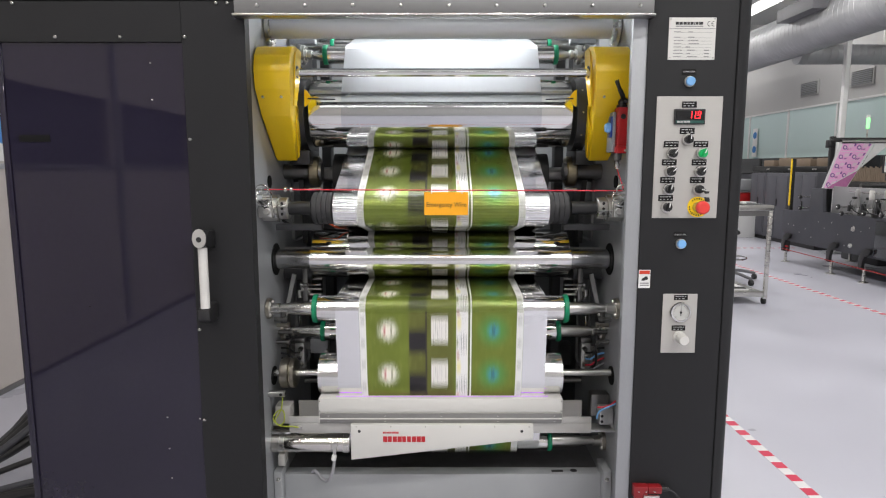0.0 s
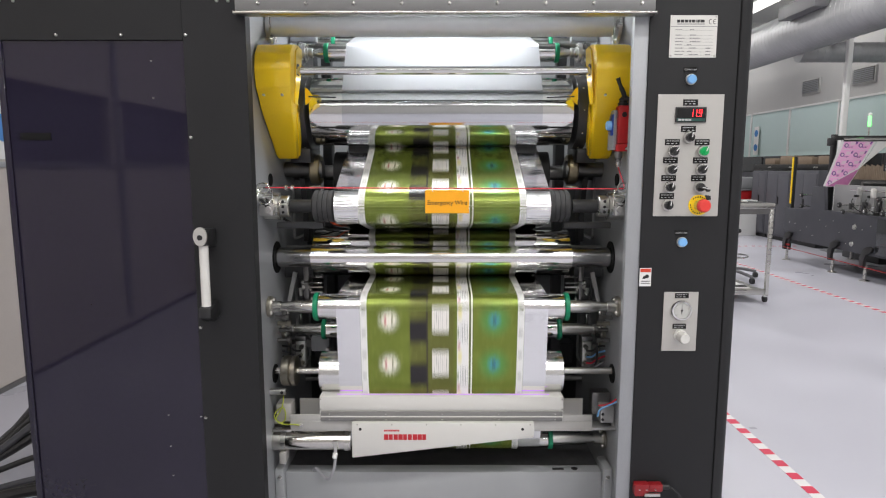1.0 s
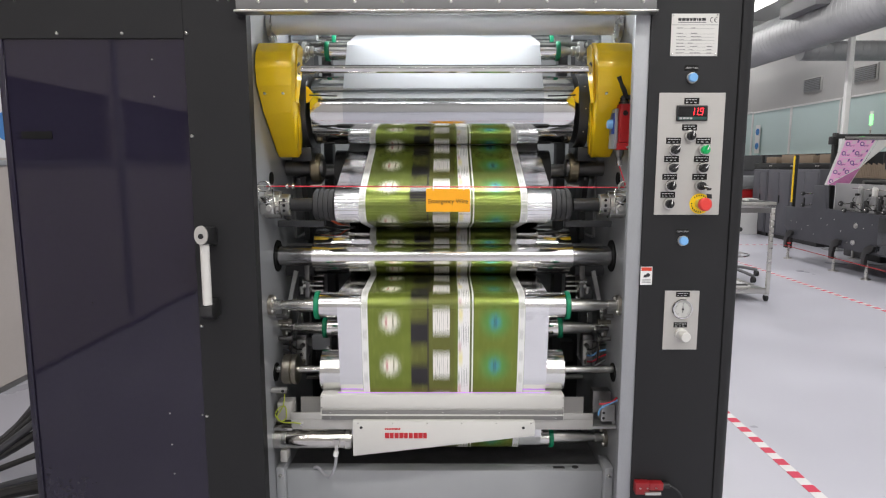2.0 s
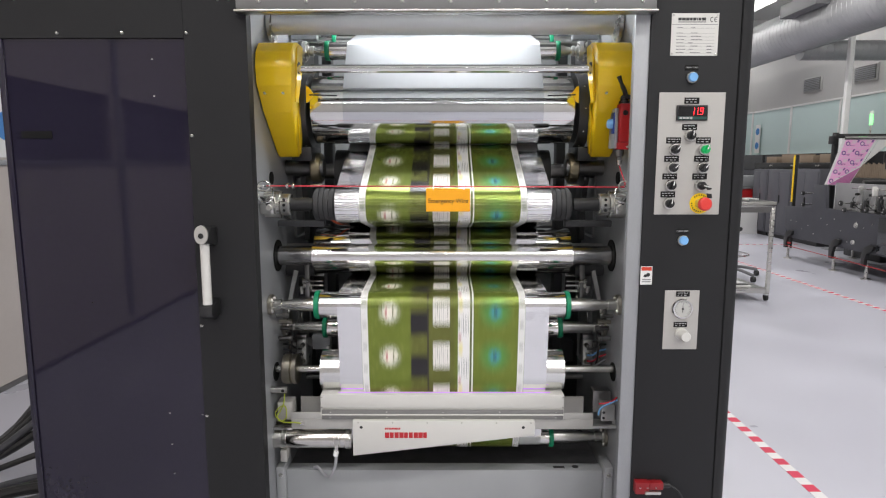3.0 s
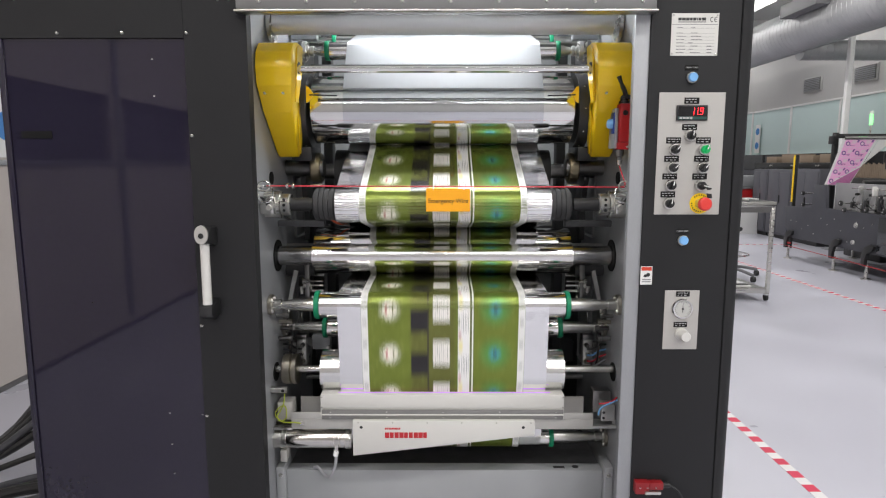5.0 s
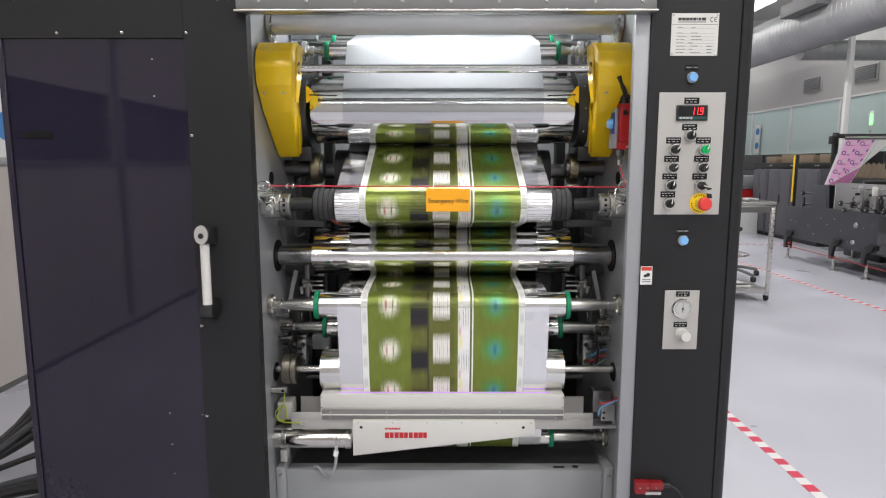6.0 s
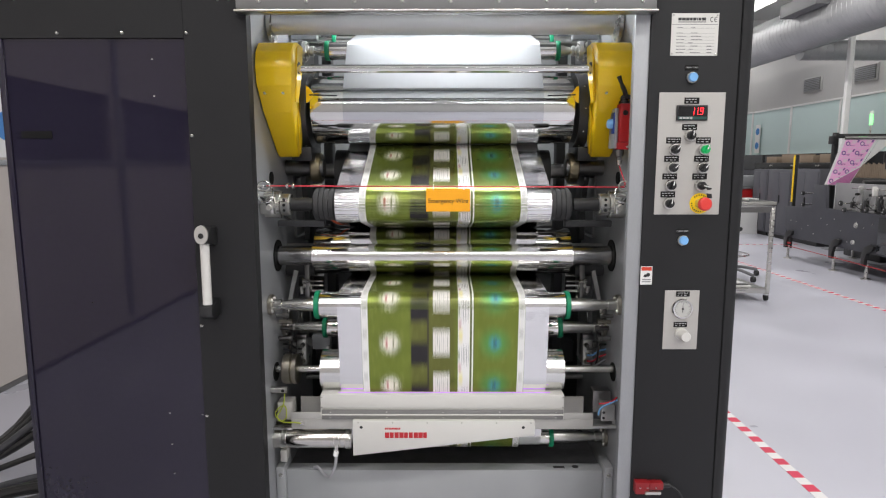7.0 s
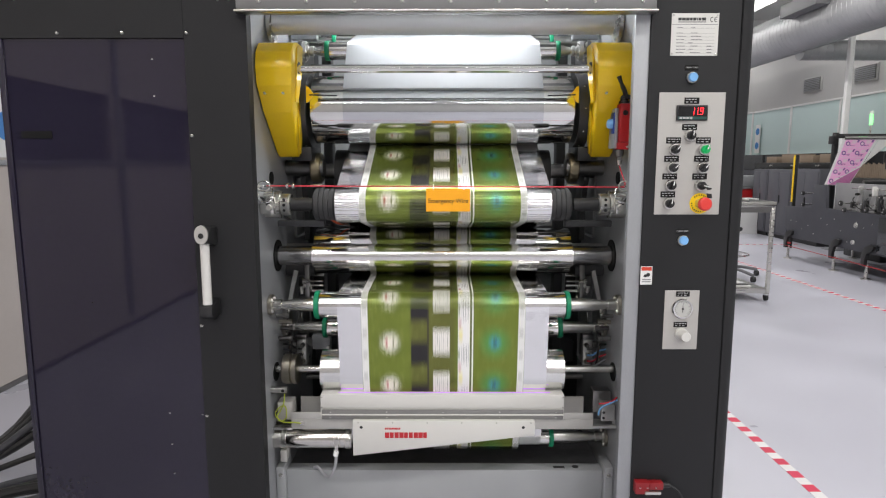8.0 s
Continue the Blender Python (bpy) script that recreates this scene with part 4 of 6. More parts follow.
def yellow_guard(s):
    """A sheet-metal guard round the belt drive at one side plate."""
    g = origin("belt_guard", s * 0.54, 0.3, 1.48, "yellow sheet-metal belt guard bolted to the side plate", "guard", "belt guards")
    out = [(0.30, 1.846), (0.25, 1.850), (0.19, 1.838), (0.155, 1.806), (0.145, 1.755), (0.155, 1.70), (0.22, 1.62), (0.38, 1.49), (0.40, 1.474), (0.43, 1.474), (0.41, 1.54), (0.34, 1.60), (0.265, 1.66), (0.28, 1.76)]
    x0, x1 = sorted((s * 0.606, s * 0.488))
    bm = prism(out, "x", x0, x1, bevel=0.006)
    taper(bm, s)
    shell = part("shell", bm, YELLOW, g)
    x = s * 0.4875
    a, b = sorted((x, x - s * 0.004))
    bm = prism([(0.295, 1.840), (0.25, 1.843), (0.215, 1.825), (0.20, 1.78), (0.205, 1.70), (0.225, 1.655), (0.285, 1.655), (0.30, 1.60), (0.385, 1.52), (0.41, 1.485), (0.422, 1.485), (0.40, 1.54), (0.335, 1.60), (0.262, 1.66), (0.275, 1.76)], "x", a, b)
    taper(bm, s)
    part("inner_cheek", bm, YELLOW, g, "yellow inner cheek plate")
    for y, z, rr in ((0.235, 1.765, 0.020),):
        part("opening", turned(sorted([(x - s * 0.0045, rr), (x - s * 0.002, rr)]), "x", (0, y, z), seg=20), BLACK, g)
    for x, y, z in ((0.585, 0.1735, 1.678), (0.525, 0.1735, 1.678)):
        screw(shell, s * x, y, z)
    for y, z in ((0.30, 1.80), (0.26, 1.72)):
        screw(g, x - s * 0.0042, y, z, PIN, "left" if s > 0 else "right")
    # bearing drum at the end of the chrome drum
    d = origin("drum_bearing", s * 0.475, 0.51, 1.51, "black ring-shaped bearing housing at the drum end", "bearing", "drum bearings")
    d.location = (s * 0.50, 0.51, 1.645)
    part("ring", turned(sorted([(s * 0.488, 0.118), (s * 0.489, 0.132), (s * 0.527, 0.138), (s * 0.5275, 0.10)]), "x", (CX, 0.49, 1.645), seg=48), BLACK, d)
    for k in range(10):
        an = k * math.pi / 5
        screw(d, CX + s * 0.508, 0.49 + 0.1345 * math.cos(an), 1.645 + 0.1345 * math.sin(an), PIN, "front", "stud")
    part("wedge_bracket", prism([(CX + s * 0.480, 1.722), (CX + s * 0.472, 1.718), (CX + s * 0.453, 1.692), (CX + s * 0.470, 1.668), (CX + s * 0.480, 1.662)], "y", 0.345, 0.352), YELLOW, d, "small yellow wedge bracket")
    part("wedge_pin", rod((CX + s * 0.468, 0.343, 1.69), (CX + s * 0.375, 0.37, 1.69), 0.0025), BLACK, d)
    part("lower_block", box(*sorted((s * 0.49, s * 0.56)), 0.42, 0.60, 1.46, 1.512, 0.004), BLACK, d)


TUBE_GREY = material("satin_anodised_tube", (0.64, 0.64, 0.645), 0.48, 0.55, stretch=(0.3, 4, 4), var=0.04)


def upper_fittings():
    t = origin("cross_tube", 0, 0.35, 1.88, "satin aluminium cross tube bolted between side plates", "cross tube")
    part("tube", turned([(-0.585, 0.0395), (0.590, 0.0395)], "x", (CX, 0.35, 1.934), seg=48), TUBE_GREY, t)
    for s in (-1, 1):
        fl = part("flange", turned(sorted([(s * 0.594, 0.060), (s * 0.606, 0.060)]), "x", (0, 0.35, 1.928), seg=36), SATIN, t, "round steel flange")
        for a in (2.0, 3.2, 4.3):
            screw(fl, s * 0.5935, 0.35 + 0.052 * math.cos(a), 1.922 + 0.052 * math.sin(a), BOLT, "left" if s > 0 else "right", "bolt")
    thing("tie_rod", turned([(-0.500, 0.0135), (0.500, 0.0135)], "x", (CX, 0.228, 1.762), seg=24), CHROME, "polished steel tie rod between yellow guards", "rod", at=(CX, 0.228, 1.762))
    for s in (-1, 1):
        yellow_guard(s)
        # swing-arm pivots beneath the drum
        p = origin("pivot_bearing", s * 0.5, 0.55, 1.38, "dark steel pivot bearing with worn brass ring", "bearing", "pivot bearings")
        part("hub", turned(sorted([(s * 0.46, 0.034), (s * 0.50, 0.034)]), "x", (0, 0.5, 1.435), seg=28), DARK_STEEL, p)
        part("ring", turned(sorted([(s * 0.47, 0.052), (s * 0.475, 0.057), (s * 0.505, 0.057), (s * 0.51, 0.052)]), "x", (0, 0.52, 1.435), seg=32), BRASS_DARK, p, "worn brass-coloured ring")
        part("shaft", turned(sorted([(s * 0.511, 0.03), (s * 0.609, 0.03)]), "x", (0, 0.52, 1.435), seg=24), DARK_STEEL, p)
        part("arm", prism([(0.50, 1.40), (0.62, 1.44), (0.66, 1.30), (0.60, 1.15), (0.55, 1.15), (0.56, 1.28)], "x", *sorted((s * 0.535, s * 0.555)), bevel=0.004), BLACK, p)
        part("pin", rod((s * 0.455, 0.43, 1.372), (s * 0.50, 0.43, 1.368), 0.006), SATIN, p)
        # upper roller brackets
        q = origin("roller_bracket", s * 0.54, 0.6, 1.86, "grey cast roller bracket with bolts", "bracket", "roller brackets")
        part("disc", turned(sorted([(s * 0.535, 0.045), (s * 0.547, 0.045)]), "x", (0, 0.545, 1.868), seg=28), DARK_STEEL, q)
        part("arm", box(*sorted((s * 0.548, s * 0.565)), 0.52, 0.80, 1.74, 1.90, 0.006), DARK_STEEL, q)
        for a in (0.5, 2.2, 3.9, 5.3):
            screw(q, s * 0.5345, 0.545 + 0.033 * math.cos(a), 1.868 + 0.033 * math.sin(a), BOLT, "left" if s > 0 else "right", "bolt")
        part("rail", box(*sorted((s * 0.50, s * 0.602)), 0.62, 0.66, 1.93, 1.965, 0.004), STEEL_GREY, q)


BRASS_DARK = material("dark_brass", (0.36, 0.31, 0.21), 0.35, 1.0, var=0.2)


def emergency_wire():
    w = origin("emergency_wire", 0, 0.10, 1.30, "red emergency pull wire with hanging orange sign", "pull wire")
    part("wire", rod((-0.575, 0.12, 1.379), (0.580, 0.12, 1.375), 0.0020, seg=10), RED_WIRE, w, "thin red plastic-coated wire")
    sg = part("sign", box(-0.060, 0.0825, 0.1225, 0.1245, 1.296, 1.371, 0.0005, seg=1), ORANGE, w, "orange sign with black lettering")
    text_on("lettering", "Emergency Wire", 0.0115, 0.122, 1.330, 0.0205, BLACK, sg, width=0.128)
    for x in (-0.036, 0.062):
        part("cable_tie", rod((x, 0.119, 1.366), (x, 0.119, 1.384), 0.0014, seg=8), WHITE, sg)
    for x in (-0.507, -0.488):
        part("thimble", turned([(-0.004, 0.0085), (0.004, 0.0085)], "x", (x, 0.12, 1.3785), seg=14), SATIN, w)
    for s, xx in ((-1, -0.578), (1, 0.575)):
        pts = [(xx + 0.026 * math.cos(a), 0.115 + 0.012 * math.sin(a), 1.352 + 0.026 * math.sin(a)) for a in np.linspace(0, 2 * math.pi, 13)]
        part("split_ring", tube(pts, 0.0030, steps=4), CHROME, w, "chrome split ring")
        pts = [(xx + s * 0.005 + 0.020 * math.cos(a), 0.115, 1.378 + 0.016 * math.sin(a)) for a in np.linspace(0, 2 * math.pi, 11)]
        part("shackle", tube(pts, 0.0026, steps=4), SATIN, w)
        part("eye_bolt", rod((xx + s * 0.008, 0.125, 1.378), (s * 0.612, 0.125, 1.378), 0.004), SATIN, w)
    # clamp levers under the rings
    for s in (-1, 1):
        c = origin("clamp_lever", s * 0.585, 0.17, 1.30, "black clamp lever on a steel block", "clamp lever", "clamp levers")
        part("block", box(*sorted((s * 0.563, s * 0.609)), 0.150, 0.178, 1.285, 1.345, 0.004), SATIN, c)
        part("lever", prism([(s * 0.592, 1.342), (s * 0.602, 1.342), (s * 0.580, 1.312), (s * 0.570, 1.306), (s * 0.566, 1.314)][::s], "y", 0.132, 0.149, bevel=0.002), BLACK, c, "black lever")
        part("knob", turned([(0.120, 0.009), (0.131, 0.011)], "y", (s * 0.572, 0, 1.308), seg=16), SS_PANEL, c)
    # red pull-wire switch on the right plate
    k = origin("pull_wire_switch", 0.57, 0.2, 1.49, "red pull-wire switch with blue reset button and black lever", "switch")
    part("body", box(0.5695, 0.6085, 0.165, 0.21, 1.520, 1.644, 0.004), RED, k, "red die-cast body")
    part("lower_cover", box(0.566, 0.6075, 0.163, 0.21, 1.496, 1.5195, 0.003), RED, k)
    part("side_plate", box(0.557, 0.5690, 0.18, 0.25, 1.500, 1.630, 0.003), STEEL_GREY, k)
    part("blue_plate", box(0.5530, 0.5565, 0.178, 0.21, 1.548, 1.616, 0.001), BLUE_DEEP, k, "deep blue inner body")
    part("reset_button", turned([(0.537, 0.013), (0.542, 0.016), (0.5525, 0.016)], "x", (0, 0.195, 1.580), seg=20), BLUE, k, "blue reset button")
    part("neck", turned([(1.6445, 0.017), (1.652, 0.017), (1.653, 0.013), (1.660, 0.013), (1.661, 0.016), (1.672, 0.015)], "z", (0.588, 0.19, 0), seg=18), BLACK, k)
    part("lever", tube([(0.590, 0.18, 1.668), (0.580, 0.165, 1.685), (0.566, 0.158, 1.708), (0.557, 0.152, 1.728)], 0.0075), BLACK, k, "black lever")
    part("lever_tail", tube([(0.590, 0.18, 1.668), (0.600, 0.172, 1.664), (0.607, 0.168, 1.662)], 0.007), BLACK, k)
    part("cover_screw", turned([(0.1635, 0.0085), (0.165, 0.0085)], "y", (0.587, 0, 1.614), seg=14), BLACK, k)
    screw(k, 0.597, 0.163, 1.505)
    part("gland", turned([(1.462, 0.008), (1.472, 0.010), (1.474, 0.014), (1.4955, 0.016)], "z", (0.578, 0.19, 0), seg=14), DARK_STEEL, k)
    part("eye", turned([(1.444, 0.007), (1.4615, 0.010)], "z", (0.578, 0.185, 0), seg=12), SATIN, k)
    part("tail_wire", tube([(0.578, 0.185, 1.446), (0.583, 0.17, 1.42), (0.586, 0.14, 1.39), (0.583, 0.125, 1.378)], 0.0022), RED_WIRE, k)


BLUE_DEEP = material("deep_blue_plastic", (0.02, 0.07, 0.40), 0.35)
RED_WIRE = material("red_wire", (0.55, 0.03, 0.05), 0.45)


# ---------------------------------------------------------------- corona treater and lower fittings
def corona_treater():
    c = origin("corona_treater", CX, 0.2, 0.42, "cream sheet-metal corona treater under the aluminium roller", "treater")
    part("electrode_cover", box(-0.435, 0.419, 0.186, 0.30, 0.598, 0.650, 0.003), PLATE, c)
    rail = part("clamp_rail", box(-0.430, 0.416, 0.1795, 0.1858, 0.562, 0.597, 0.002), RAIL_GREY, c, "grey steel clamp rail")
    part("slot", box(-0.43, 0.416, 0.1770, 0.1793, 0.5775, 0.5825, 0.0008, seg=1), PLATE, rail)
    for x in np.linspace(-0.40, 0.39, 5):
        for z in (0.570, 0.590):
            screw(rail, x, 0.1795, z, PIN)
    for x in (-0.43, 0.414):
        for z in (0.563, 0.604, 0.640):
            screw(c, x, 0.1857, z, PIN)
    part("cover_back", box(-0.435, 0.419, 0.187, 0.30, 0.560, 0.5975), PLATE, c)
    part("rear_plate", box(-0.531, 0.513, 0.301, 0.306, 0.53, 0.598), SS_PANEL, c)
    part("bracket_plate", box(-0.539, 0.522, 0.188, 0.193, 0.523, 0.5595, 0.001), BRACKET_GREY, c, "pale grey bracket plate")
    part("bracket_plate", box(-0.539, -0.4355, 0.188, 0.193, 0.56, 0.584, 0.001), BRACKET_GREY, c)
    part("bracket_plate", box(0.4195, 0.522, 0.188, 0.193, 0.56, 0.582, 0.001), BRACKET_GREY, c)
    w = part("wedge_cover", prism([(-0.319, 0.565), (0.313, 0.565), (0.3155, 0.530), (0.312, 0.512), (-0.3195, 0.437)], "y", 0.160, 0.1795, bevel=0.0015), PLATE, c, "tapered cream cover with upside-down red lettering")
    for x in np.linspace(-0.30, 0.30, 6):
        screw(w, x, 0.1600, 0.5575, PIN)
    for x in (-0.290, 0.274):
        part("hole", turned([(0.1592, 0.0052), (0.1600, 0.0052)], "y", (x, 0, 0.542), seg=14), BLACK, w)
    # maker's mark as plain bars, upside down
    for i, w0 in enumerate((0.0150, 0.0135, 0.0145, 0.0150, 0.0130, 0.0135, 0.0150, 0.0150, 0.0130)):
        x = -0.2075 + i * 0.01665
        part("mark_bar", box(x, x + w0, 0.1593, 0.1599, 0.503, 0.5235), MARK_RED, w)
    x = -0.2075
    for ln in (0.007, 0.006, 0.005, 0.006, 0.006, 0.005, 0.008, 0.006, 0.006):
        part("mark_bar", box(x, x + ln - 0.0012, 0.1593, 0.1599, 0.534, 0.5405), MARK_RED, w)
        x += ln
    part("glow", box(-0.375, 0.372, 0.206, 0.209, 0.6503, 0.6513), CORONA_GLOW, c, "violet corona glow")
    # suction pipe at the left of the treater
    p = origin("suction_pipe", -0.45, 0.22, 0.43, "polished stainless suction pipe with clamp", "pipe")
    part("pipe", turned([(-0.573, 0.034), (-0.331, 0.034)], "x", (0, 0.225, 0.472), seg=40), CHROME_PIPE, p)
    part("bend", turned([(-0.609, 0.036), (-0.5735, 0.036)], "x", (0, 0.225, 0.472), seg=40), CHROME_PIPE, p)
    for xx in (-0.572, -0.345):
        part("clamp_ring", turned([(xx - 0.008, 0.0365), (xx + 0.008, 0.0365)], "x", (0, 0.225, 0.472), seg=40), SATIN, p)
    part("clamp_bolt", box(-0.392, -0.372, 0.180, 0.192, 0.468, 0.488, 0.002), SATIN, p)
    part("clamp_strap", box(-0.388, -0.377, 0.184, 0.190, 0.428, 0.467, 0.001), SATIN, p)
    part("foot", box(-0.585, -0.562, 0.195, 0.25, 0.395, 0.438, 0.003), SS_PANEL, p)
    part("shelf", box(-0.609, -0.54, 0.20, 0.30, 0.512, 0.522, 0.002), SATIN, p)
    part("earth_lead", tube([(-0.383, 0.186, 0.428), (-0.388, 0.18, 0.39), (-0.405, 0.18, 0.350), (-0.43, 0.20, 0.346), (-0.46, 0.23, 0.36), (-0.475, 0.24, 0.352)], 0.0055), GREY_CABLE, p, "grey flexible lead")
    part("lead_plug", rod((-0.383, 0.186, 0.442), (-0.386, 0.184, 0.425), 0.009), WHITE, p)
    # junction box with yellow-green earth wire, and the stub pin beside it
    j = origin("junction_box", -0.57, 0.24, 0.55, "grey junction box with loose yellow-green earth wire", "junction box")
    part("box", box(-0.595, -0.540, 0.215, 0.27, 0.545, 0.612, 0.004), SS_PANEL, j)
    part("lid", box(-0.592, -0.543, 0.2115, 0.2147, 0.548, 0.609, 0.001), SS_PANEL, j)
    part("hanger", box(-0.609, -0.58, 0.235, 0.25, 0.53, 0.5445), SATIN, j)
    part("earth_wire", tube([(-0.565, 0.21, 0.645), (-0.568, 0.20, 0.61), (-0.580, 0.205, 0.585), (-0.592, 0.20, 0.565), (-0.580, 0.20, 0.548), (-0.560, 0.20, 0.560), (-0.562, 0.20, 0.60), (-0.585, 0.205, 0.595), (-0.598, 0.20, 0.57), (-0.575, 0.20, 0.545), (-0.53, 0.185, 0.5485), (-0.505, 0.184, 0.546)], 0.0022, steps=6), EARTH, j, "yellow-green wire")
    part("ring_terminal", turned([(0.184, 0.007), (0.1875, 0.007)], "y", (-0.502, 0, 0.545), seg=14), SATIN, j)
    st = origin("stub_pin", -0.58, 0.2, 0.66, "short steel stub pin with cross hole", "pin")
    part("pin", turned([(-0.609, 0.0115), (-0.553, 0.0115)], "x", (0, 0.2, 0.663), seg=20), SATIN, st)
    part("hole", turned([(0.1875, 0.0055), (0.1893, 0.0055)], "y", (-0.566, 0, 0.663), seg=12), BLACK, st)
    # small valve block with coloured hoses at the right
    v = origin("valve_block", 0.57, 0.23, 0.53, "aluminium valve block with red and blue air hoses", "valve")
    part("block", box(0.555, 0.603, 0.205, 0.25, 0.545, 0.607, 0.003), ALU_FLAT, v)
    part("rear_block", box(0.535, 0.60, 0.2505, 0.30, 0.56, 0.64, 0.003), DARK_STEEL, v)
    for z in (0.558, 0.578):
        part("port", turned([(0.2035, 0.005), (0.2050, 0.005)], "y", (0.563, 0, z), seg=12), BLACK, v)
    part("red_hose", tube([(0.545, 0.20, 0.612), (0.562, 0.19, 0.618), (0.585, 0.19, 0.625), (0.607, 0.20, 0.636)], 0.0032), RED_WIRE, v, "red hose")
    part("blue_hose", tube([(0.543, 0.20, 0.572), (0.548, 0.19, 0.60), (0.572, 0.185, 0.617), (0.607, 0.195, 0.628)], 0.0032), BLUE, v, "blue hose")
    part("bracket", box(0.525, 0.609, 0.20, 0.26, 0.520, 0.530, 0.001), ALU_FLAT, v)
    part("hanger", box(0.598, 0.609, 0.215, 0.245, 0.5305, 0.5445), ALU_FLAT, v)


BRACKET_GREY = material("pale_bracket_steel", (0.47, 0.46, 0.44), 0.42, 0.2, var=0.05)
MARK_RED = material("red_mark_ink", (0.52, 0.02, 0.03), 0.5)
RAIL_GREY = material("grey_rail", (0.24, 0.235, 0.23), 0.4, 0.4)
CORONA_GLOW = material("violet_glow", (0.62, 0.18, 1.0), 0.5, emit=0.3)
CHROME_PIPE = material("polished_stainless", (0.66, 0.64, 0.60), 0.14, 1.0, var=0.04)
GREY_CABLE = material("grey_cable", (0.30, 0.30, 0.32), 0.5)
EARTH = material("earth_wire", (0.42, 0.48, 0.05), 0.5)
ALU_FLAT = material("milled_aluminium", (0.52, 0.52, 0.51), 0.4, 0.8, var=0.05)


def inner_fittings():
    """Cylinders, arms and hoses on the inner faces behind the rollers."""
    for s in (-1, 1):
        a = origin("air_cylinder", s * 0.50, 0.45, 0.74, "aluminium air cylinder with rod and fittings", "air cylinder", "air cylinders")
        part("barrel", box(*sorted((s * 0.537, s * 0.574)), 0.44, 0.48, 0.672, 0.775, 0.005), ALU_FLAT, a)
        part("end_block", box(*sorted((s * 0.534, s * 0.577)), 0.437, 0.483, 0.7755, 0.795, 0.003), DARK_STEEL, a)
        part("end_block", box(*sorted((s * 0.534, s * 0.577)), 0.437, 0.483, 0.655, 0.6715, 0.003), DARK_STEEL, a)
        part("rod", rod((s * 0.555, 0.46, 0.795), (s * 0.555, 0.46, 0.878), 0.006), CHROME, a)
        part("nut", turned([(0.800, 0.012), (0.806, 0.018), (0.822, 0.018), (0.828, 0.012)], "z", (s * 0.555, 0.46, 0), seg=6), SATIN, a)
        part("mount", box(*sorted((s * 0.5775, s * 0.609)), 0.45, 0.48, 0.69, 0.76, 0.003), DARK_STEEL, a)
        for k, z in enumerate((0.69, 0.72, 0.755)):
            part("fitting", turned([(0.415, 0.006), (0.422, 0.009), (0.4395, 0.009)], "y", (s * (0.549 + 0.006 * (k % 2)), 0, z), seg=12), (BRASS, SATIN, DARK_STEEL)[k], a)
        part("speed_valve", turned([(0.70, 0.005), (0.725, 0.008), (0.745, 0.006), (0.772, 0.005), (0.785, 0.008)], "z", (s * 0.590, 0.41, 0), seg=12), BRASS, a, "worn brass speed valve")
        cols = (BLACK, BLUE, RED_WIRE, GREY_CABLE) if s > 0 else (BLACK, CABLE_DARK, BLACK, CABLE_DARK)
        for i, m in enumerate(cols):
            z = 0.775 - i * 0.024
            part("air_hose", tube([(s * 0.550, 0.415, z - 0.03), (s * 0.562, 0.385, z - 0.020), (s * 0.580, 0.37, z), (s * 0.609, 0.38, z + 0.004 * i)], 0.0038), m, a)
        # swing arm with bolts below the chrome tube
        g = origin("swing_arm", s * 0.53, 0.5, 0.93, "dark steel swing arm with bolts", "arm", "swing arms")
        part("arm", prism([(0.44, 1.08), (0.50, 1.10), (0.53, 1.05), (0.50, 0.92), (0.46, 0.90), (0.43, 0.95)], "x", *sorted((s * 0.515, s * 0.535)), bevel=0.004), DARK_STEEL, g)
        part("hub", turned(sorted([(s * 0.50, 0.024), (s * 0.609, 0.024)]), "x", (0, 0.47, 1.045), seg=24), CHARCOAL_DARK, g)
        for y, z in ((0.45, 1.075), (0.49, 1.02), (0.455, 0.965), (0.47, 0.925)):
            part("stud", rod((s * 0.47, y, z), (s * 0.5145, y, z), 0.0055, seg=12), SATIN, g)
            screw(g, s * 0.5145, y, z + 0.012, BOLT, "left" if s > 0 else "right", "bolt")
        part("link", prism([(s * 0.606, 0.895), (s * 0.592, 0.895), (s * 0.556, 1.045), (s * 0.571, 1.050)], "y", 0.425, 0.435), ALU_FLAT, g, "pale aluminium link")
        for k, z in enumerate((1.007, 0.988, 0.965)):
            part("guide_pin", turned(sorted([(s * 0.465, 0.0035), (s * 0.510, 0.0035), (s * 0.512, 0.008), (s * 0.528, 0.008), (s * 0.530, 0.011), (s * 0.540, 0.011)]), "x", (0, 0.43 + 0.012 * k, z), seg=12), (CHROME, SATIN, DARK_STEEL)[k], g)
        part("rocker", prism([(0.38, 0.925), (0.42, 0.935), (0.46, 0.88), (0.45, 0.80), (0.41, 0.79), (0.37, 0.86)], "x", *sorted((s * 0.590, s * 0.607)), bevel=0.004), DARK_STEEL, g)
        for y, z in ((0.395, 0.90), (0.43, 0.83), (0.40, 0.86)):
            screw(g, s * 0.5895, y, z, BOLT, "left" if s > 0 else "right", "bolt")
        part("lower_stud", rod((s * 0.548, 0.44, 0.985), (s * 0.545, 0.44, 0.955), 0.008, seg=12), SATIN, g)
        # valve cluster beside the idler
        b = origin("fitting_cluster", s * 0.585, 0.33, 0.86, "cluster of small steel and brass air fittings", "fittings", "fittings")
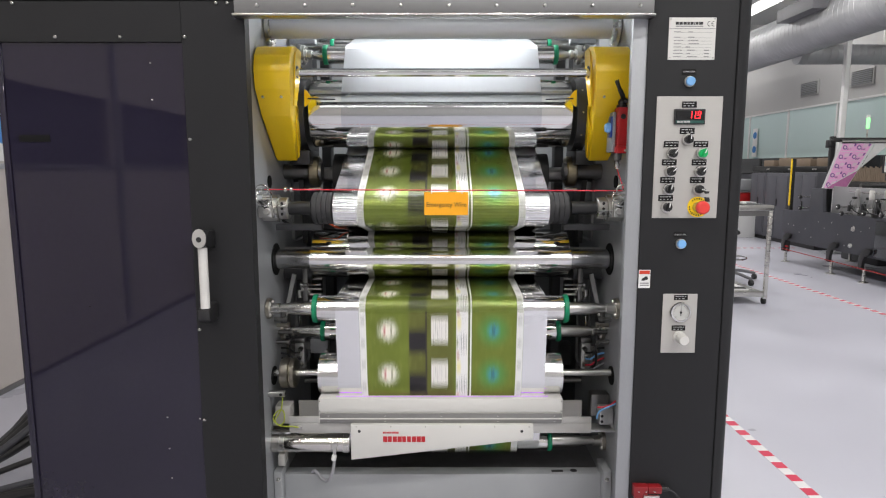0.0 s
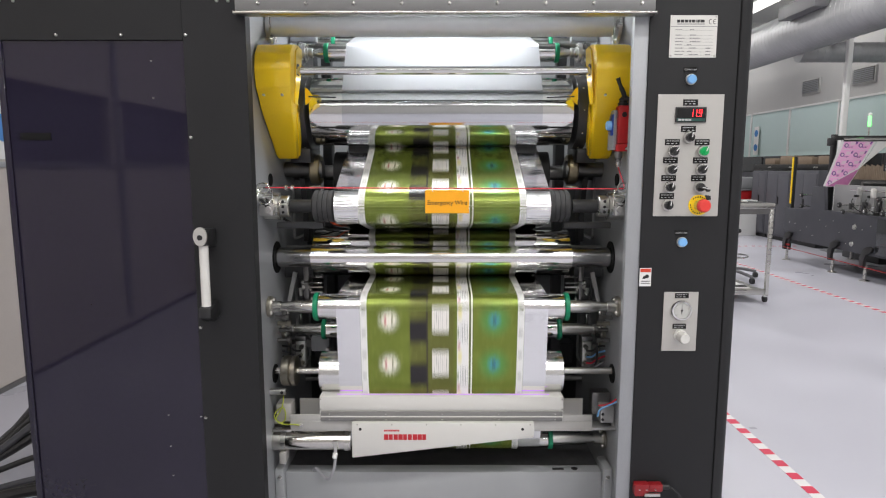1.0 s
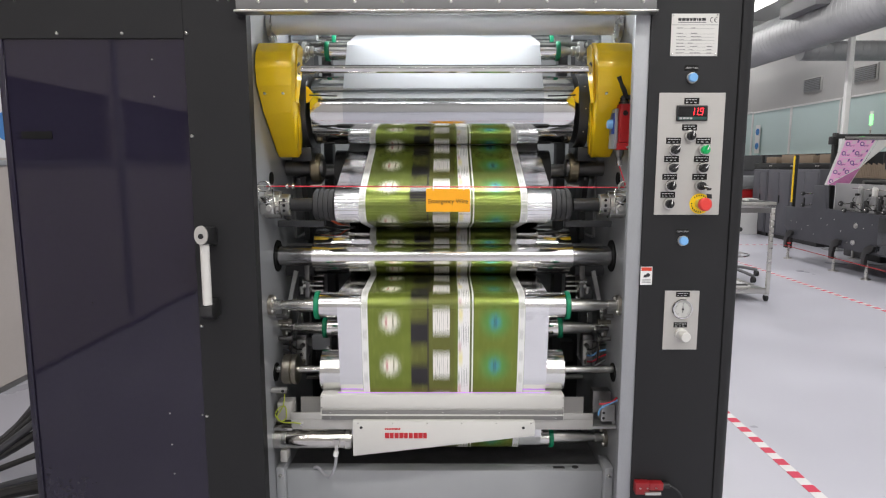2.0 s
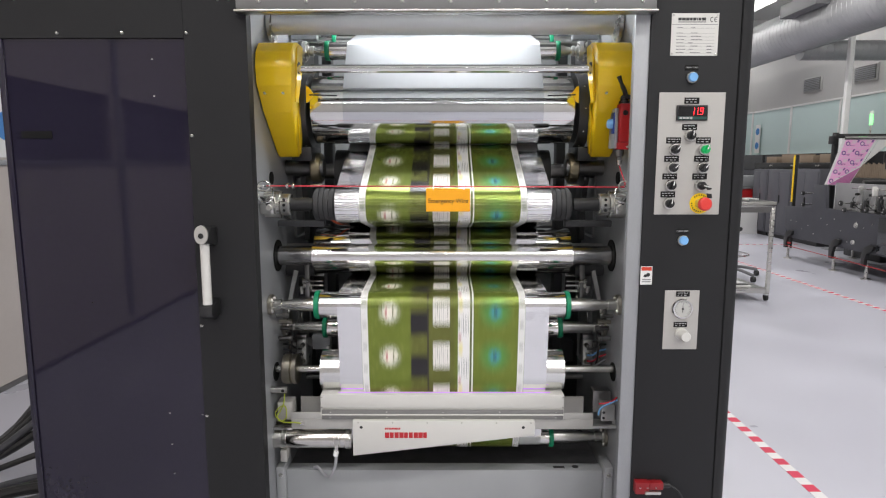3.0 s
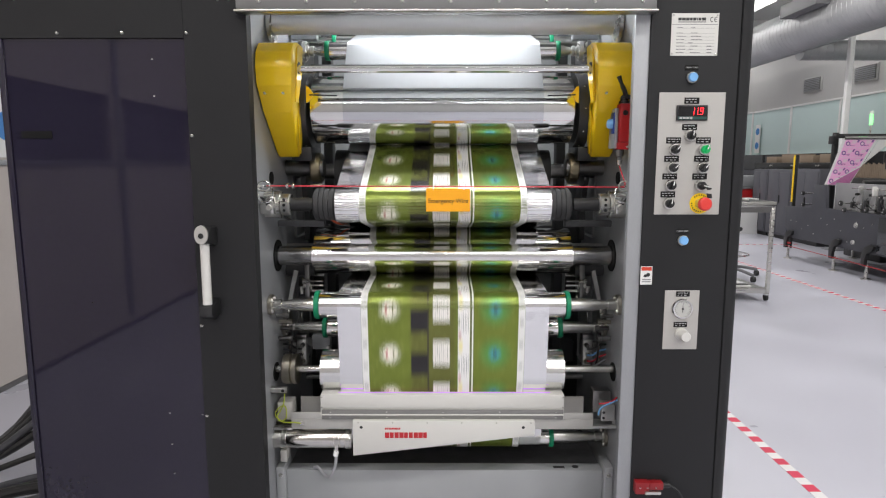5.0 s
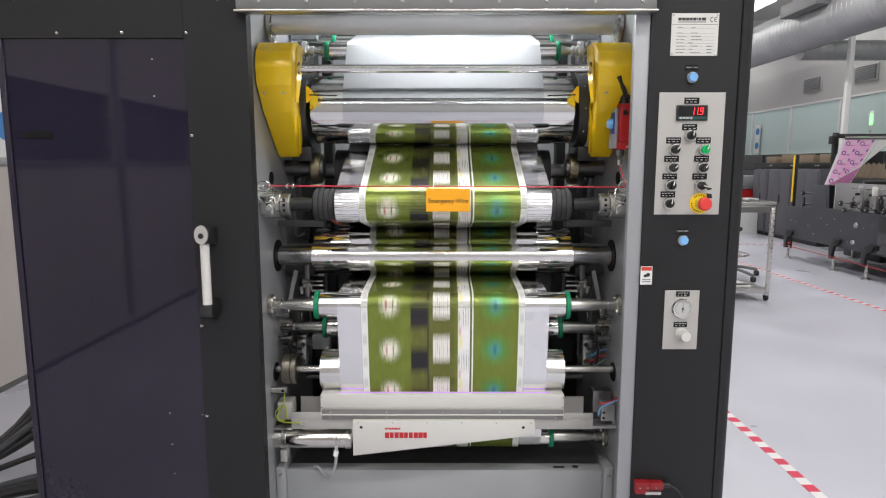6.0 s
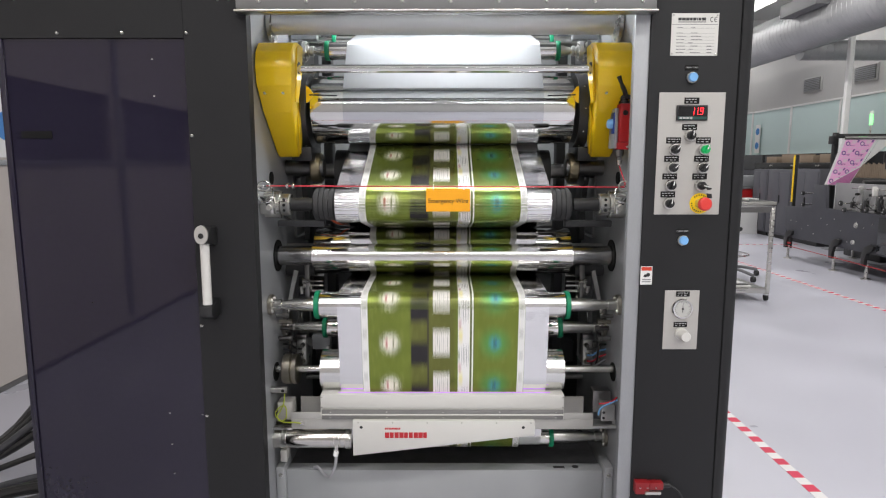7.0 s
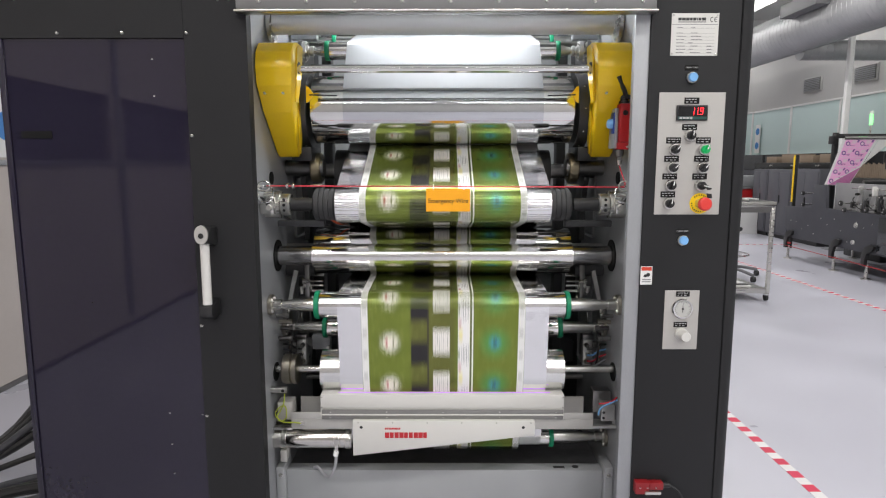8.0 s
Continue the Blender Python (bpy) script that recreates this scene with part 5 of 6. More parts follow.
        for i, (y, z) in enumerate(((0.30, 0.905), (0.33, 0.875), (0.35, 0.845), (0.32, 0.815))):
            part("elbow", turned(sorted([(s * 0.609, 0.008), (s * 0.575, 0.008), (s * 0.572, 0.011), (s * 0.560, 0.011)]), "x", (0, y, z), seg=12), (DARK_STEEL, BRASS, DARK_STEEL, DARK_STEEL)[i], b)
        part("hose", tube([(s * 0.566, 0.35, 0.845), (s * 0.575, 0.36, 0.74), (s * 0.58, 0.40, 0.69), (s * 0.609, 0.42, 0.70)], 0.004), BLACK, b)
    vb = origin("sensor_box", -0.485, 0.47, 0.726, "grey sheet-metal sensor box on the frame", "sensor box")
    part("box", box(-0.520, -0.449, 0.47, 0.50, 0.726, 0.785, 0.003), STEEL_GREY, vb)
    part("bracket", box(-0.609, -0.5205, 0.48, 0.49, 0.74, 0.77), DARK_STEEL, vb)
    part("plug", turned([(0.452, 0.006), (0.4695, 0.008)], "y", (-0.455, 0, 0.738), seg=12), SATIN, vb)
    # bundle of leads behind the chrome tube
    h = origin("cable_loop", -0.45, 0.6, 1.22, "loose red and black leads behind the rollers", "cables")
    part("red_lead", tube([(-0.48, 0.45, 1.235), (-0.44, 0.44, 1.245), (-0.40, 0.45, 1.225), (-0.36, 0.55, 1.21)], 0.004), ORANGE_LEAD, h)
    part("black_lead", tube([(-0.609, 0.46, 1.25), (-0.54, 0.44, 1.22), (-0.45, 0.46, 1.215), (-0.36, 0.55, 1.20)], 0.005), BLACK, h)
    part("clip", box(-0.609, -0.47, 0.452, 0.468, 1.222, 1.232), DARK_STEEL, h)
    d = origin("end_bracket", 0.5, 0.4, 1.22, "small black bracket with steel parts under the spreader", "bracket", "end brackets")
    for s in (-1, 1):
        part("bracket_arm", box(*sorted((s * 0.44, s * 0.609)), 0.36, 0.39, 1.222, 1.245, 0.003), CHARCOAL_DARK, d)
        part("bracket_tongue", box(*sorted((s * 0.44, s * 0.455)), 0.355, 0.40, 1.2455, 1.29, 0.003), CHARCOAL_DARK, d)


CABLE_DARK = material("dark_hose", (0.04, 0.04, 0.05), 0.5)
ORANGE_LEAD = material("orange_lead", (0.60, 0.08, 0.02), 0.5)
# ---------------------------------------------------------------- the hall's own things
GREY_CAB = material("grey_machine_cover", (0.085, 0.085, 0.10), 0.5, var=0.05)
PRESS_DARK = material("press_paint", (0.052, 0.053, 0.064), 0.5, var=0.08, bump=0.08, bump_scale=200)
PRESS_MID = material("press_grey_paint", (0.16, 0.16, 0.17), 0.5, var=0.06)
CARTON = material("brown_carton", (0.24, 0.18, 0.13), 0.8, var=0.1)
LAMP_TUBE = material("lamp_diffuser", (1.0, 0.99, 0.97), 0.5, emit=3.0)
GREEN_BEACON = material("green_beacon", (0.20, 1.0, 0.22), 0.4, emit=2.2)
PINK_PRINT = material("pink_print", (0.88, 0.46, 0.74), 0.45, var=0.06)
PRESS_PALE = material("press_pale_panel", (0.27, 0.27, 0.275), 0.45, var=0.06)
PINK_MID = material("rose_print_and_shade", (0.56, 0.20, 0.42), 0.45, var=0.1, scale=40)
PINK_DARK = material("plum_print", (0.22, 0.09, 0.32), 0.45)
PINK_PALE = material("pale_pink_print", (0.80, 0.60, 0.72), 0.45)
POSTER_BLUE = material("poster_blue", (0.05, 0.22, 0.55), 0.5)
DARK_GLASS = material("dark_glass", (0.02, 0.022, 0.025), 0.1)


def tape_line(x, y0, y1, label, across=False):
    t = origin("floor_tape", x, y0, 0, label, "floor tape")
    mesh = {}
    for k, mat in enumerate((TAPE_RED, TAPE_WHITE)):
        mesh[k] = mesh_of("tape_stripe", prism([(-0.027, 0.0), (0.027, 0.0), (0.027, 0.0625), (-0.027, 0.0625)], "z", 0.0, 0.0014), mat, smooth=False)
    n = int((y1 - y0) / 0.0625)
    for i in range(n):
        ob = new("tape_stripe", mesh[i % 2])
        ob.parent = t
        ob.location = (0, i * 0.0625, 0.0006)
    if across:
        t.location, t.rotation_euler = (y0, x, 0), (0, 0, -math.pi / 2)
    return t


def wall_panels():
    """Frosted panels with slim frames along the east wall, with a strip above and a skirting below."""
    n = 0
    for i in range(8):
        y0 = 5.45 + i * 1.78
        n += 1
        w = origin("window_%d" % n, 7.93, y0 + 0.8, 1.0, "pale frosted green glazed wall panel", "window", kind="structure")
        part("pane", box(7.955, 7.985, y0 + 0.03, y0 + 1.75, 1.02, 2.73), GLASS_GREEN, w)
        part("post", box(7.93, 7.999, y0 - 0.03, y0 + 0.028, 1.0, 2.76), WHITE, w)
        part("sill", box(7.92, 7.999, y0 + 0.0285, y0 + 1.749, 0.98, 1.019), WHITE, w)
        part("head", box(7.93, 7.999, y0 + 0.0285, y0 + 1.749, 2.731, 2.77), WHITE, w)
    for y in (10.16, 11.87, 7.6):
        v = origin("wall_vent", 7.96, y, 3.01, "dark louvred vent high on the wall", "vent", "wall vents")
        part("frame", box(7.965, 7.999, y - 0.32, y + 0.32, 2.99, 3.31, 0.004), WALL_PAINT, v)
        part("core", box(7.955, 7.964, y - 0.29, y + 0.29, 3.02, 3.28), DARK_STEEL, v)
        for i in range(7):
            part("slat", box(7.940, 7.954, y - 0.29, y + 0.29, 3.025 + i * 0.036, 3.046 + i * 0.036), STEEL_GREY, v)
    s = origin("wall_sign", 7.9, 13.9, 1.75, "blue and white notice on the wall post", "sign")
    part("board", box(7.90, 7.915, 13.86, 14.08, 1.72, 2.42), WHITE, s)
    for z in (1.9, 2.25):
        part("symbol", turned([(7.893, 0.085), (7.899, 0.085)], "x", (0, 13.97, z), seg=20), POSTER_BLUE, s)


def spiral_duct(p, q, r, name, label):
    d = origin(name, *p, label, "air duct")
    p, q = Vector(p), Vector(q)
    bm = rod(p, q, r, seg=40)
    part("pipe", bm, DUCT, d)
    n = int((q - p).length / 0.115)
    axis = "y" if abs((q - p).y) > abs((q - p).x) else "x"
    for i in range(1, n):
        c = p.lerp(q, i / n)
        part("seam", turned([(-0.006, r + 0.0005), (0.0, r + 0.005), (0.006, r + 0.0005)], axis, c, seg=28), DUCT, d)
    for i in (1, 3):
        c = p.lerp(q, i / 4)
        part("hanger", rod(c + Vector((0, 0, r * 0.98)), (c.x, c.y, CEIL), 0.01, seg=8), SATIN, d)
    return d


def bench():
    b = origin("steel_bench", 2.9, 5.0, 0, "stainless steel packing bench on castors", "bench")
    part("top", box(2.2, 3.455, 4.55, 5.48, 1.000, 1.058, 0.004), SATIN, b)
    part("mat", box(2.25, 3.40, 4.6, 5.43, 1.0585, 1.061), BLACK, b, "black bench mat")
    for x in (2.235, 3.432):
        for y in (4.575, 5.45):
            leg = part("leg", box(x - 0.018, x + 0.018, y - 0.018, y + 0.018, 0.085, 0.999, 0.003), SATIN, b)
            part("castor", turned([(-0.014, 0.036), (0.014, 0.036)], "x", (x, y + 0.02, 0.037), seg=20), BLACK, leg)
            part("fork", box(x - 0.020, x + 0.020, y - 0.010, y + 0.035, 0.060, 0.0845, 0.003), CHROME, leg)
    part("apron", box(2.255, 3.412, 4.565, 4.580, 0.945, 0.999), DARK_STEEL, b)
    part("shelf_rail", box(2.255, 3.412, 4.56, 4.585, 0.085, 0.145, 0.003), SATIN, b)
    part("shelf", box(2.255, 3.412, 4.586, 5.43, 0.115, 0.135), SATIN, b)
    thing("shelf_board", box(2.4, 3.30, 4.66, 5.12, 0.136, 0.15, 0.002), WHITE, "white board lying on the bench shelf", "board")
    thing("shelf_tablet", box(3.14, 3.28, 4.67, 4.74, 0.1505, 0.160, 0.003), BLACK, "black flat box on the white board", "box")
    g = origin("gloves_box", 3.12, 4.75, 1.0615, "small pale rags lying on the bench", "rag")
    part("rag", box(3.00, 3.16, 4.68, 4.76, 1.0615, 1.098, 0.014, seg=3), CARTON, g)
    part("rag", box(3.17, 3.22, 4.66, 4.74, 1.0615, 1.083, 0.009, seg=3), PLATE, g)
    c = origin("work_stool", 3.62, 6.02, 0, "black work stool with chrome foot ring behind bench", "stool")
    part("hub", turned([(0.08, 0.05), (0.13, 0.04), (0.60, 0.03)], "z", (3.62, 6.02, 0), seg=20), BLACK, c)
    part("foot_ring", tube([(3.62 + 0.28 * math.cos(a), 6.02 + 0.28 * math.sin(a), 0.30) for a in np.linspace(0, 2 * math.pi, 13)], 0.011, steps=4), CHROME, c, "chrome foot ring")
    for i in range(5):
        a = 2 * math.pi * i / 5 + 0.1
        ex, ey = 3.62 + 0.45 * math.cos(a), 6.02 + 0.45 * math.sin(a)
        lg = part("leg", tube([(3.62, 6.02, 0.13), ((3.62 + ex) / 2, (6.02 + ey) / 2, 0.125), (ex, ey, 0.085)], 0.02, steps=4), PRESS_MID, c)
        part("castor", turned([(-0.02, 0.036), (0.02, 0.036)], "x", (ex, ey, 0.037), seg=16), BLACK, lg)
        part("ring_strut", rod((3.62, 6.02, 0.30), (3.62 + 0.28 * math.cos(a), 6.02 + 0.28 * math.sin(a), 0.30), 0.008, seg=8), CHROME, c)
    part("seat", box(3.47, 3.77, 5.87, 6.17, 0.60, 0.66, 0.03, seg=3), BLACK, c)


def press():
    """The dark printing press along the hall's far side."""
    p = origin("printing_press", 5.8, 5.5, 0, "long dark grey printing press on levelling feet", "printing press")
    side = [(7.72, 0.50), (7.74, 0.80), (7.05, 0.82), (7.02, 1.15), (6.75, 1.155), (6.71, 0.83), (1.0, 0.81), (1.0, 0.335), (7.55, 0.333)]
    part("side_plate", prism(side, "x", 5.30, 5.345, bevel=0.004), PRESS_DARK, p)
    part("far_side_plate", prism(side, "x", 6.30, 6.345), PRESS_DARK, p)
    part("bed", box(5.346, 6.299, 1.0, 7.5, 0.5, 0.78), PRESS_DARK, p)
    part("grey_panel", box(5.42, 5.46, 4.2, 6.72, 0.781, 1.19, 0.004), PRESS_PALE, p, "pale grey inner panel")
    part("inner_block", box(5.60, 6.29, 3.6, 6.4, 0.781, 1.02, 0.01), PRESS_DARK, p)
    part("upper_housing", box(6.0, 6.9, 2.5, 6.1, 1.03, 1.5, 0.01), BLACK, p, "black upper housing")
    part("ink_cover", box(5.75, 6.2, 3.2, 5.75, 1.10, 1.22, 0.03, seg=3), BLACK, p)
    part("rear_housing", box(6.40, 6.90, 7.10, 7.95, 0.0, 1.235, 0.02), BLACK, p, "black rear housing")
    rack = part("comb_rack", box(6.42, 6.44, 7.12, 7.90, 1.2355, 1.26), CARTON, p)
    for i in range(20):
        part("comb_slat", box(6.408, 6.4195, 7.13 + i * 0.0385, 7.155 + i * 0.0385, 1.24, 1.44 + 0.012 * (i % 3)), CARTON, rack)
    for z in (1.47, 1.36):
        part("feed_roller", turned([(6.0, 0.03), (6.88, 0.03)], "x", (0, 7.02, z - 0.28), seg=20), DARK_STEEL, p)
    for y in (7.60, 6.47, 5.81, 4.9, 3.8):
        f = part("foot", turned([(0.0, 0.06), (0.012, 0.06), (0.02, 0.02), (0.20, 0.018)], "z", (5.32, y, 0), seg=16), SATIN, p, "steel levelling foot")
        part("foot_arm", prism([(y - 0.035, 0.17), (y + 0.035, 0.17), (y + 0.045, 0.30), (y - 0.005, 0.41), (y - 0.09, 0.45), (y - 0.17, 0.44), (y - 0.15, 0.38), (y - 0.06, 0.34), (y - 0.03, 0.26)], "x", 5.26, 5.299, bevel=0.004), BLACK, f)
        part("far_foot", turned([(0.0, 0.06), (0.012, 0.06), (0.02, 0.02), (0.30, 0.018)], "z", (6.32, y, 0), seg=16), SATIN, p)
    rng = random.Random(5)
    for y, z, r in ((7.13, 1.027, 0.034), (7.11, 0.865, 0.034), (6.25, 0.935, 0.036), (6.17, 0.852, 0.034), (5.75, 0.884, 0.036), (5.52, 1.05, 0.030), (5.44, 0.88, 0.034), (5.15, 0.90, 0.034), (4.85, 0.88, 0.034)):
        k = part("hand_wheel", turned([(5.19, r * 0.75), (5.20, r), (5.215, r), (5.225, r * 0.75)], "x", (0, y, z), seg=20), BLACK, p, "black hand wheel")
        part("hub_cap", turned([(5.183, 0.008), (5.1895, 0.012)], "x", (0, y, z), seg=12), CHROME, k)
        part("spindle", turned([(5.226, 0.009), (5.36, 0.009), (5.361, 0.018), (5.42, 0.018)], "x", (0, y, z), seg=12), CHROME, k)
    for i in range(16):
        screw(p, 5.2995, 5.3 + i * 0.15, 0.42 + 0.3 * rng.random(), BOLT, "left", "bolt")
    for y, z in ((6.05, 0.66), (6.08, 0.44)):
        part("cap", turned([(5.285, 0.03), (5.2995, 0.035)], "x", (0, y, z), seg=16), SATIN, p)
    # inking units standing on the bed, each a bracket with rods, blocks and knobs
    for i, y in enumerate((6.12, 5.86, 5.60, 5.34, 5.08, 4.80)):
        u = part("inking_unit", prism([(y - 0.05, 0.84), (y + 0.05, 0.84), (y + 0.05, 0.98), (y + 0.02, 1.03), (y + 0.02, 1.17), (y - 0.03, 1.17), (y - 0.05, 1.05)], "x", 5.352, 5.375, bevel=0.004), ALU_FLAT, p, "milled aluminium inking unit")
        part("unit_rod", rod((5.34, y + 0.12, 1.13), (5.34, y - 0.12, 1.13), 0.009, seg=10), CHROME, u)
        part("unit_rod", rod((5.33, y + 0.10, 0.93), (5.33, y - 0.11, 0.94), 0.008, seg=10), CHROME, u)
        part("unit_block", box(5.30, 5.351, y - 0.085, y - 0.045, 1.08 - 0.03 * (i % 2), 1.16, 0.004), PLATE if i % 2 else ALU_FLAT, u)
        part("unit_block", box(5.31, 5.351, y + 0.055, y + 0.10, 0.88, 0.96 + 0.03 * (i % 3), 0.004), BLACK, u)
        part("unit_knob", turned([(5.30, 0.016), (5.325, 0.018), (5.351, 0.012)], "x", (0, y - 0.01, 1.06), seg=14), BLACK, u)
        part("unit_knob", turned([(5.31, 0.010), (5.351, 0.012)], "x", (0, y + 0.02, 0.90), seg=12), CHROME, u)
        part("unit_tag", box(5.349, 5.3515, y - 0.02, y + 0.012, 1.12, 1.15), (POSTER_BLUE, RED)[i % 2], u)
        part("unit_cable", tube([(5.33, y + 0.06, 1.02), (5.29, y + 0.02, 0.98), (5.30, y - 0.05, 0.90), (5.35, y - 0.08, 0.86)], 0.006, steps=5), BLACK, u)
    part("roller", turned([(5.47, 0.05), (6.29, 0.05)], "x", (0, 5.75, 1.14), seg=24), CHROME, p)
    part("roller", turned([(5.47, 0.04), (6.29, 0.04)], "x", (0, 5.45, 1.10), seg=24), ALU, p)
    part("tray", box(5.32, 5.351, 4.9, 5.52, 0.995, 1.02, 0.003), WHITE, p, "white tray edge")
    part("red_cord", rod((5.262, 7.60, 0.205), (5.262, 3.0, 0.155), 0.005, seg=8), RED, p, "thin red cord along the feet")
    part("guard_pane", prism([(5.62, 0.36), (4.2, 0.36), (4.2, 0.80), (5.62, 0.80)], "x", 5.284, 5.292, bevel=0.003), DARK_GLASS, p, "smoked guard pane")
    # gantry with the pink web
    part("gantry_bar", box(5.42, 7.0, 6.80, 6.87, 1.80, 1.86, 0.004), BLACK, p)
    for x in (5.47, 6.95):
        part("gantry_post", box(x - 0.03, x + 0.03, 6.871, 6.93, 0.781, 1.88, 0.004), BLACK, p)
    part("gantry_head", box(5.37, 5.43, 6.80, 6.90, 1.72, 1.83, 0.01), BLACK, p)
    part("gantry_roller", turned([(5.5, 0.03), (6.9, 0.03)], "x", (0, 6.76, 1.80), seg=20), CHROME, p)
    part("yellow_curtain_post", box(5.98, 6.03, 8.75, 8.80, 0.0, 1.60, 0.003), BLACK, p)
    part("light_curtain", box(5.965, 5.9795, 8.757, 8.793, 0.80, 1.59, 0.002), YELLOW, p, "yellow light curtain")
    part("red_foot_tape", box(5.28, 5.298, 7.5, 7.62, 0.235, 0.26), RED, p)
    w = origin("pink_film_web", 5.9, 6.75, 1.15, "pink printed film running down over a gantry roller", "film web")
    # the film slants down and sideways from the gantry to the bed
    def at(a, b):
        return (5.534 - 0.225 * b + a * (0.404 - 0.114 * b), 1.800 - 0.637 * b)

    def patch(a0, a1, b0, b1):
        return [at(a0, b0), at(a1, b0), at(a1, b1), at(a0, b1)]

    part("band", prism(patch(-0.10, 1.10, 0, 1), "y", 6.752, 6.756), WHITE, w, "white film edge")
    part("fold", prism([at(1.11, 0.0), (6.20, 1.80), (6.16, 1.76), (5.78, 1.44), at(1.11, 0.58)], "y", 6.745, 6.749), WHITE, w, "folded white film edge")
    part("print", prism(patch(0, 1, 0.01, 0.99), "y", 6.749, 6.7515), PINK_PRINT, w, "pink printed face")
    rng = random.Random(3)
    for i in range(2):
        for j in range(5):
            a, b = 0.03 + i * 0.5, 0.02 + j * 0.2
            c = at(a + 0.09, b + 0.10)
            part("motif", turned([(6.746, 0.030), (6.7485, 0.030)], "y", (c[0], 0, c[1]), seg=18), PINK_DARK, w)
            part("motif", turned([(6.7445, 0.017), (6.7458, 0.017)], "y", (c[0], 0, c[1]), seg=16), PINK_PALE, w)
            part("motif", prism(patch(a + 0.20, a + 0.36, b + 0.03, b + 0.10), "y", 6.746, 6.7485), PINK_PALE, w)
            part("motif", prism(patch(a + 0.38, a + 0.44, b + 0.02, b + 0.075), "y", 6.746, 6.7485), PINK_DARK, w)
            for k in range(4):
                e = a + 0.19 + 0.045 * k
                part("motif", prism(patch(e, e + rng.uniform(0.015, 0.035), b + 0.125, b + rng.uniform(0.14, 0.17)), "y", 6.746, 6.7485), (PINK_DARK, PINK_MID)[k % 2], w)
            part("motif", prism(patch(a + 0.01, a + 0.45, b + 0.185, b + 0.192), "y", 6.746, 6.7485), WHITE, w)
    # folded-back film; the shadow on it is put into the deeper pink
    part("turned_film", prism([at(0.02, 1.0), at(1.0, 1.0), at(1.06, 0.62)], "y", 6.735, 6.739), PINK_MID, w, "back of the film, its shadow put in as deeper pink")
    part("crease", prism([at(0.0, 1.0), at(0.04, 1.0), at(1.08, 0.60), at(1.06, 0.57)], "y", 6.733, 6.7348), WHITE, w)
    # signal light on the gantry
    b = origin("signal_light", 5.905, 6.84, 1.86, "green lit signal light on a short pole", "signal light")
    part("pole", rod((5.905, 6.84, 1.86), (5.905, 6.84, 1.985), 0.010, seg=12), SATIN, b)
    part("lens", turned([(1.985, 0.016), (1.99, 0.021), (2.12, 0.021), (2.125, 0.016)], "z", (5.905, 6.84, 0), seg=20), GREEN_BEACON, b, "glowing green lens")
    part("cap", turned([(2.1255, 0.026), (2.165, 0.024), (2.17, 0.018)], "z", (5.905, 6.84, 0), seg=20), WHITE, b)
    s = origin("operator_screen", 5.62, 5.82, 1.19, "white operator screen with blue window on an arm", "screen")
    part("screen", box(5.44, 5.80, 5.80, 5.83, 1.38, 1.60, 0.005), BLACK, s)
    part("display", box(5.45, 5.79, 5.7965, 5.7995, 1.39, 1.59), WHITE, s)
    part("title_bar", box(5.46, 5.78, 5.7950, 5.7963, 1.47, 1.52), POSTER_BLUE, s)
    part("arm", rod((5.62, 5.82, 1.38), (5.62, 5.90, 1.02), 0.015, seg=12), BLACK, s)


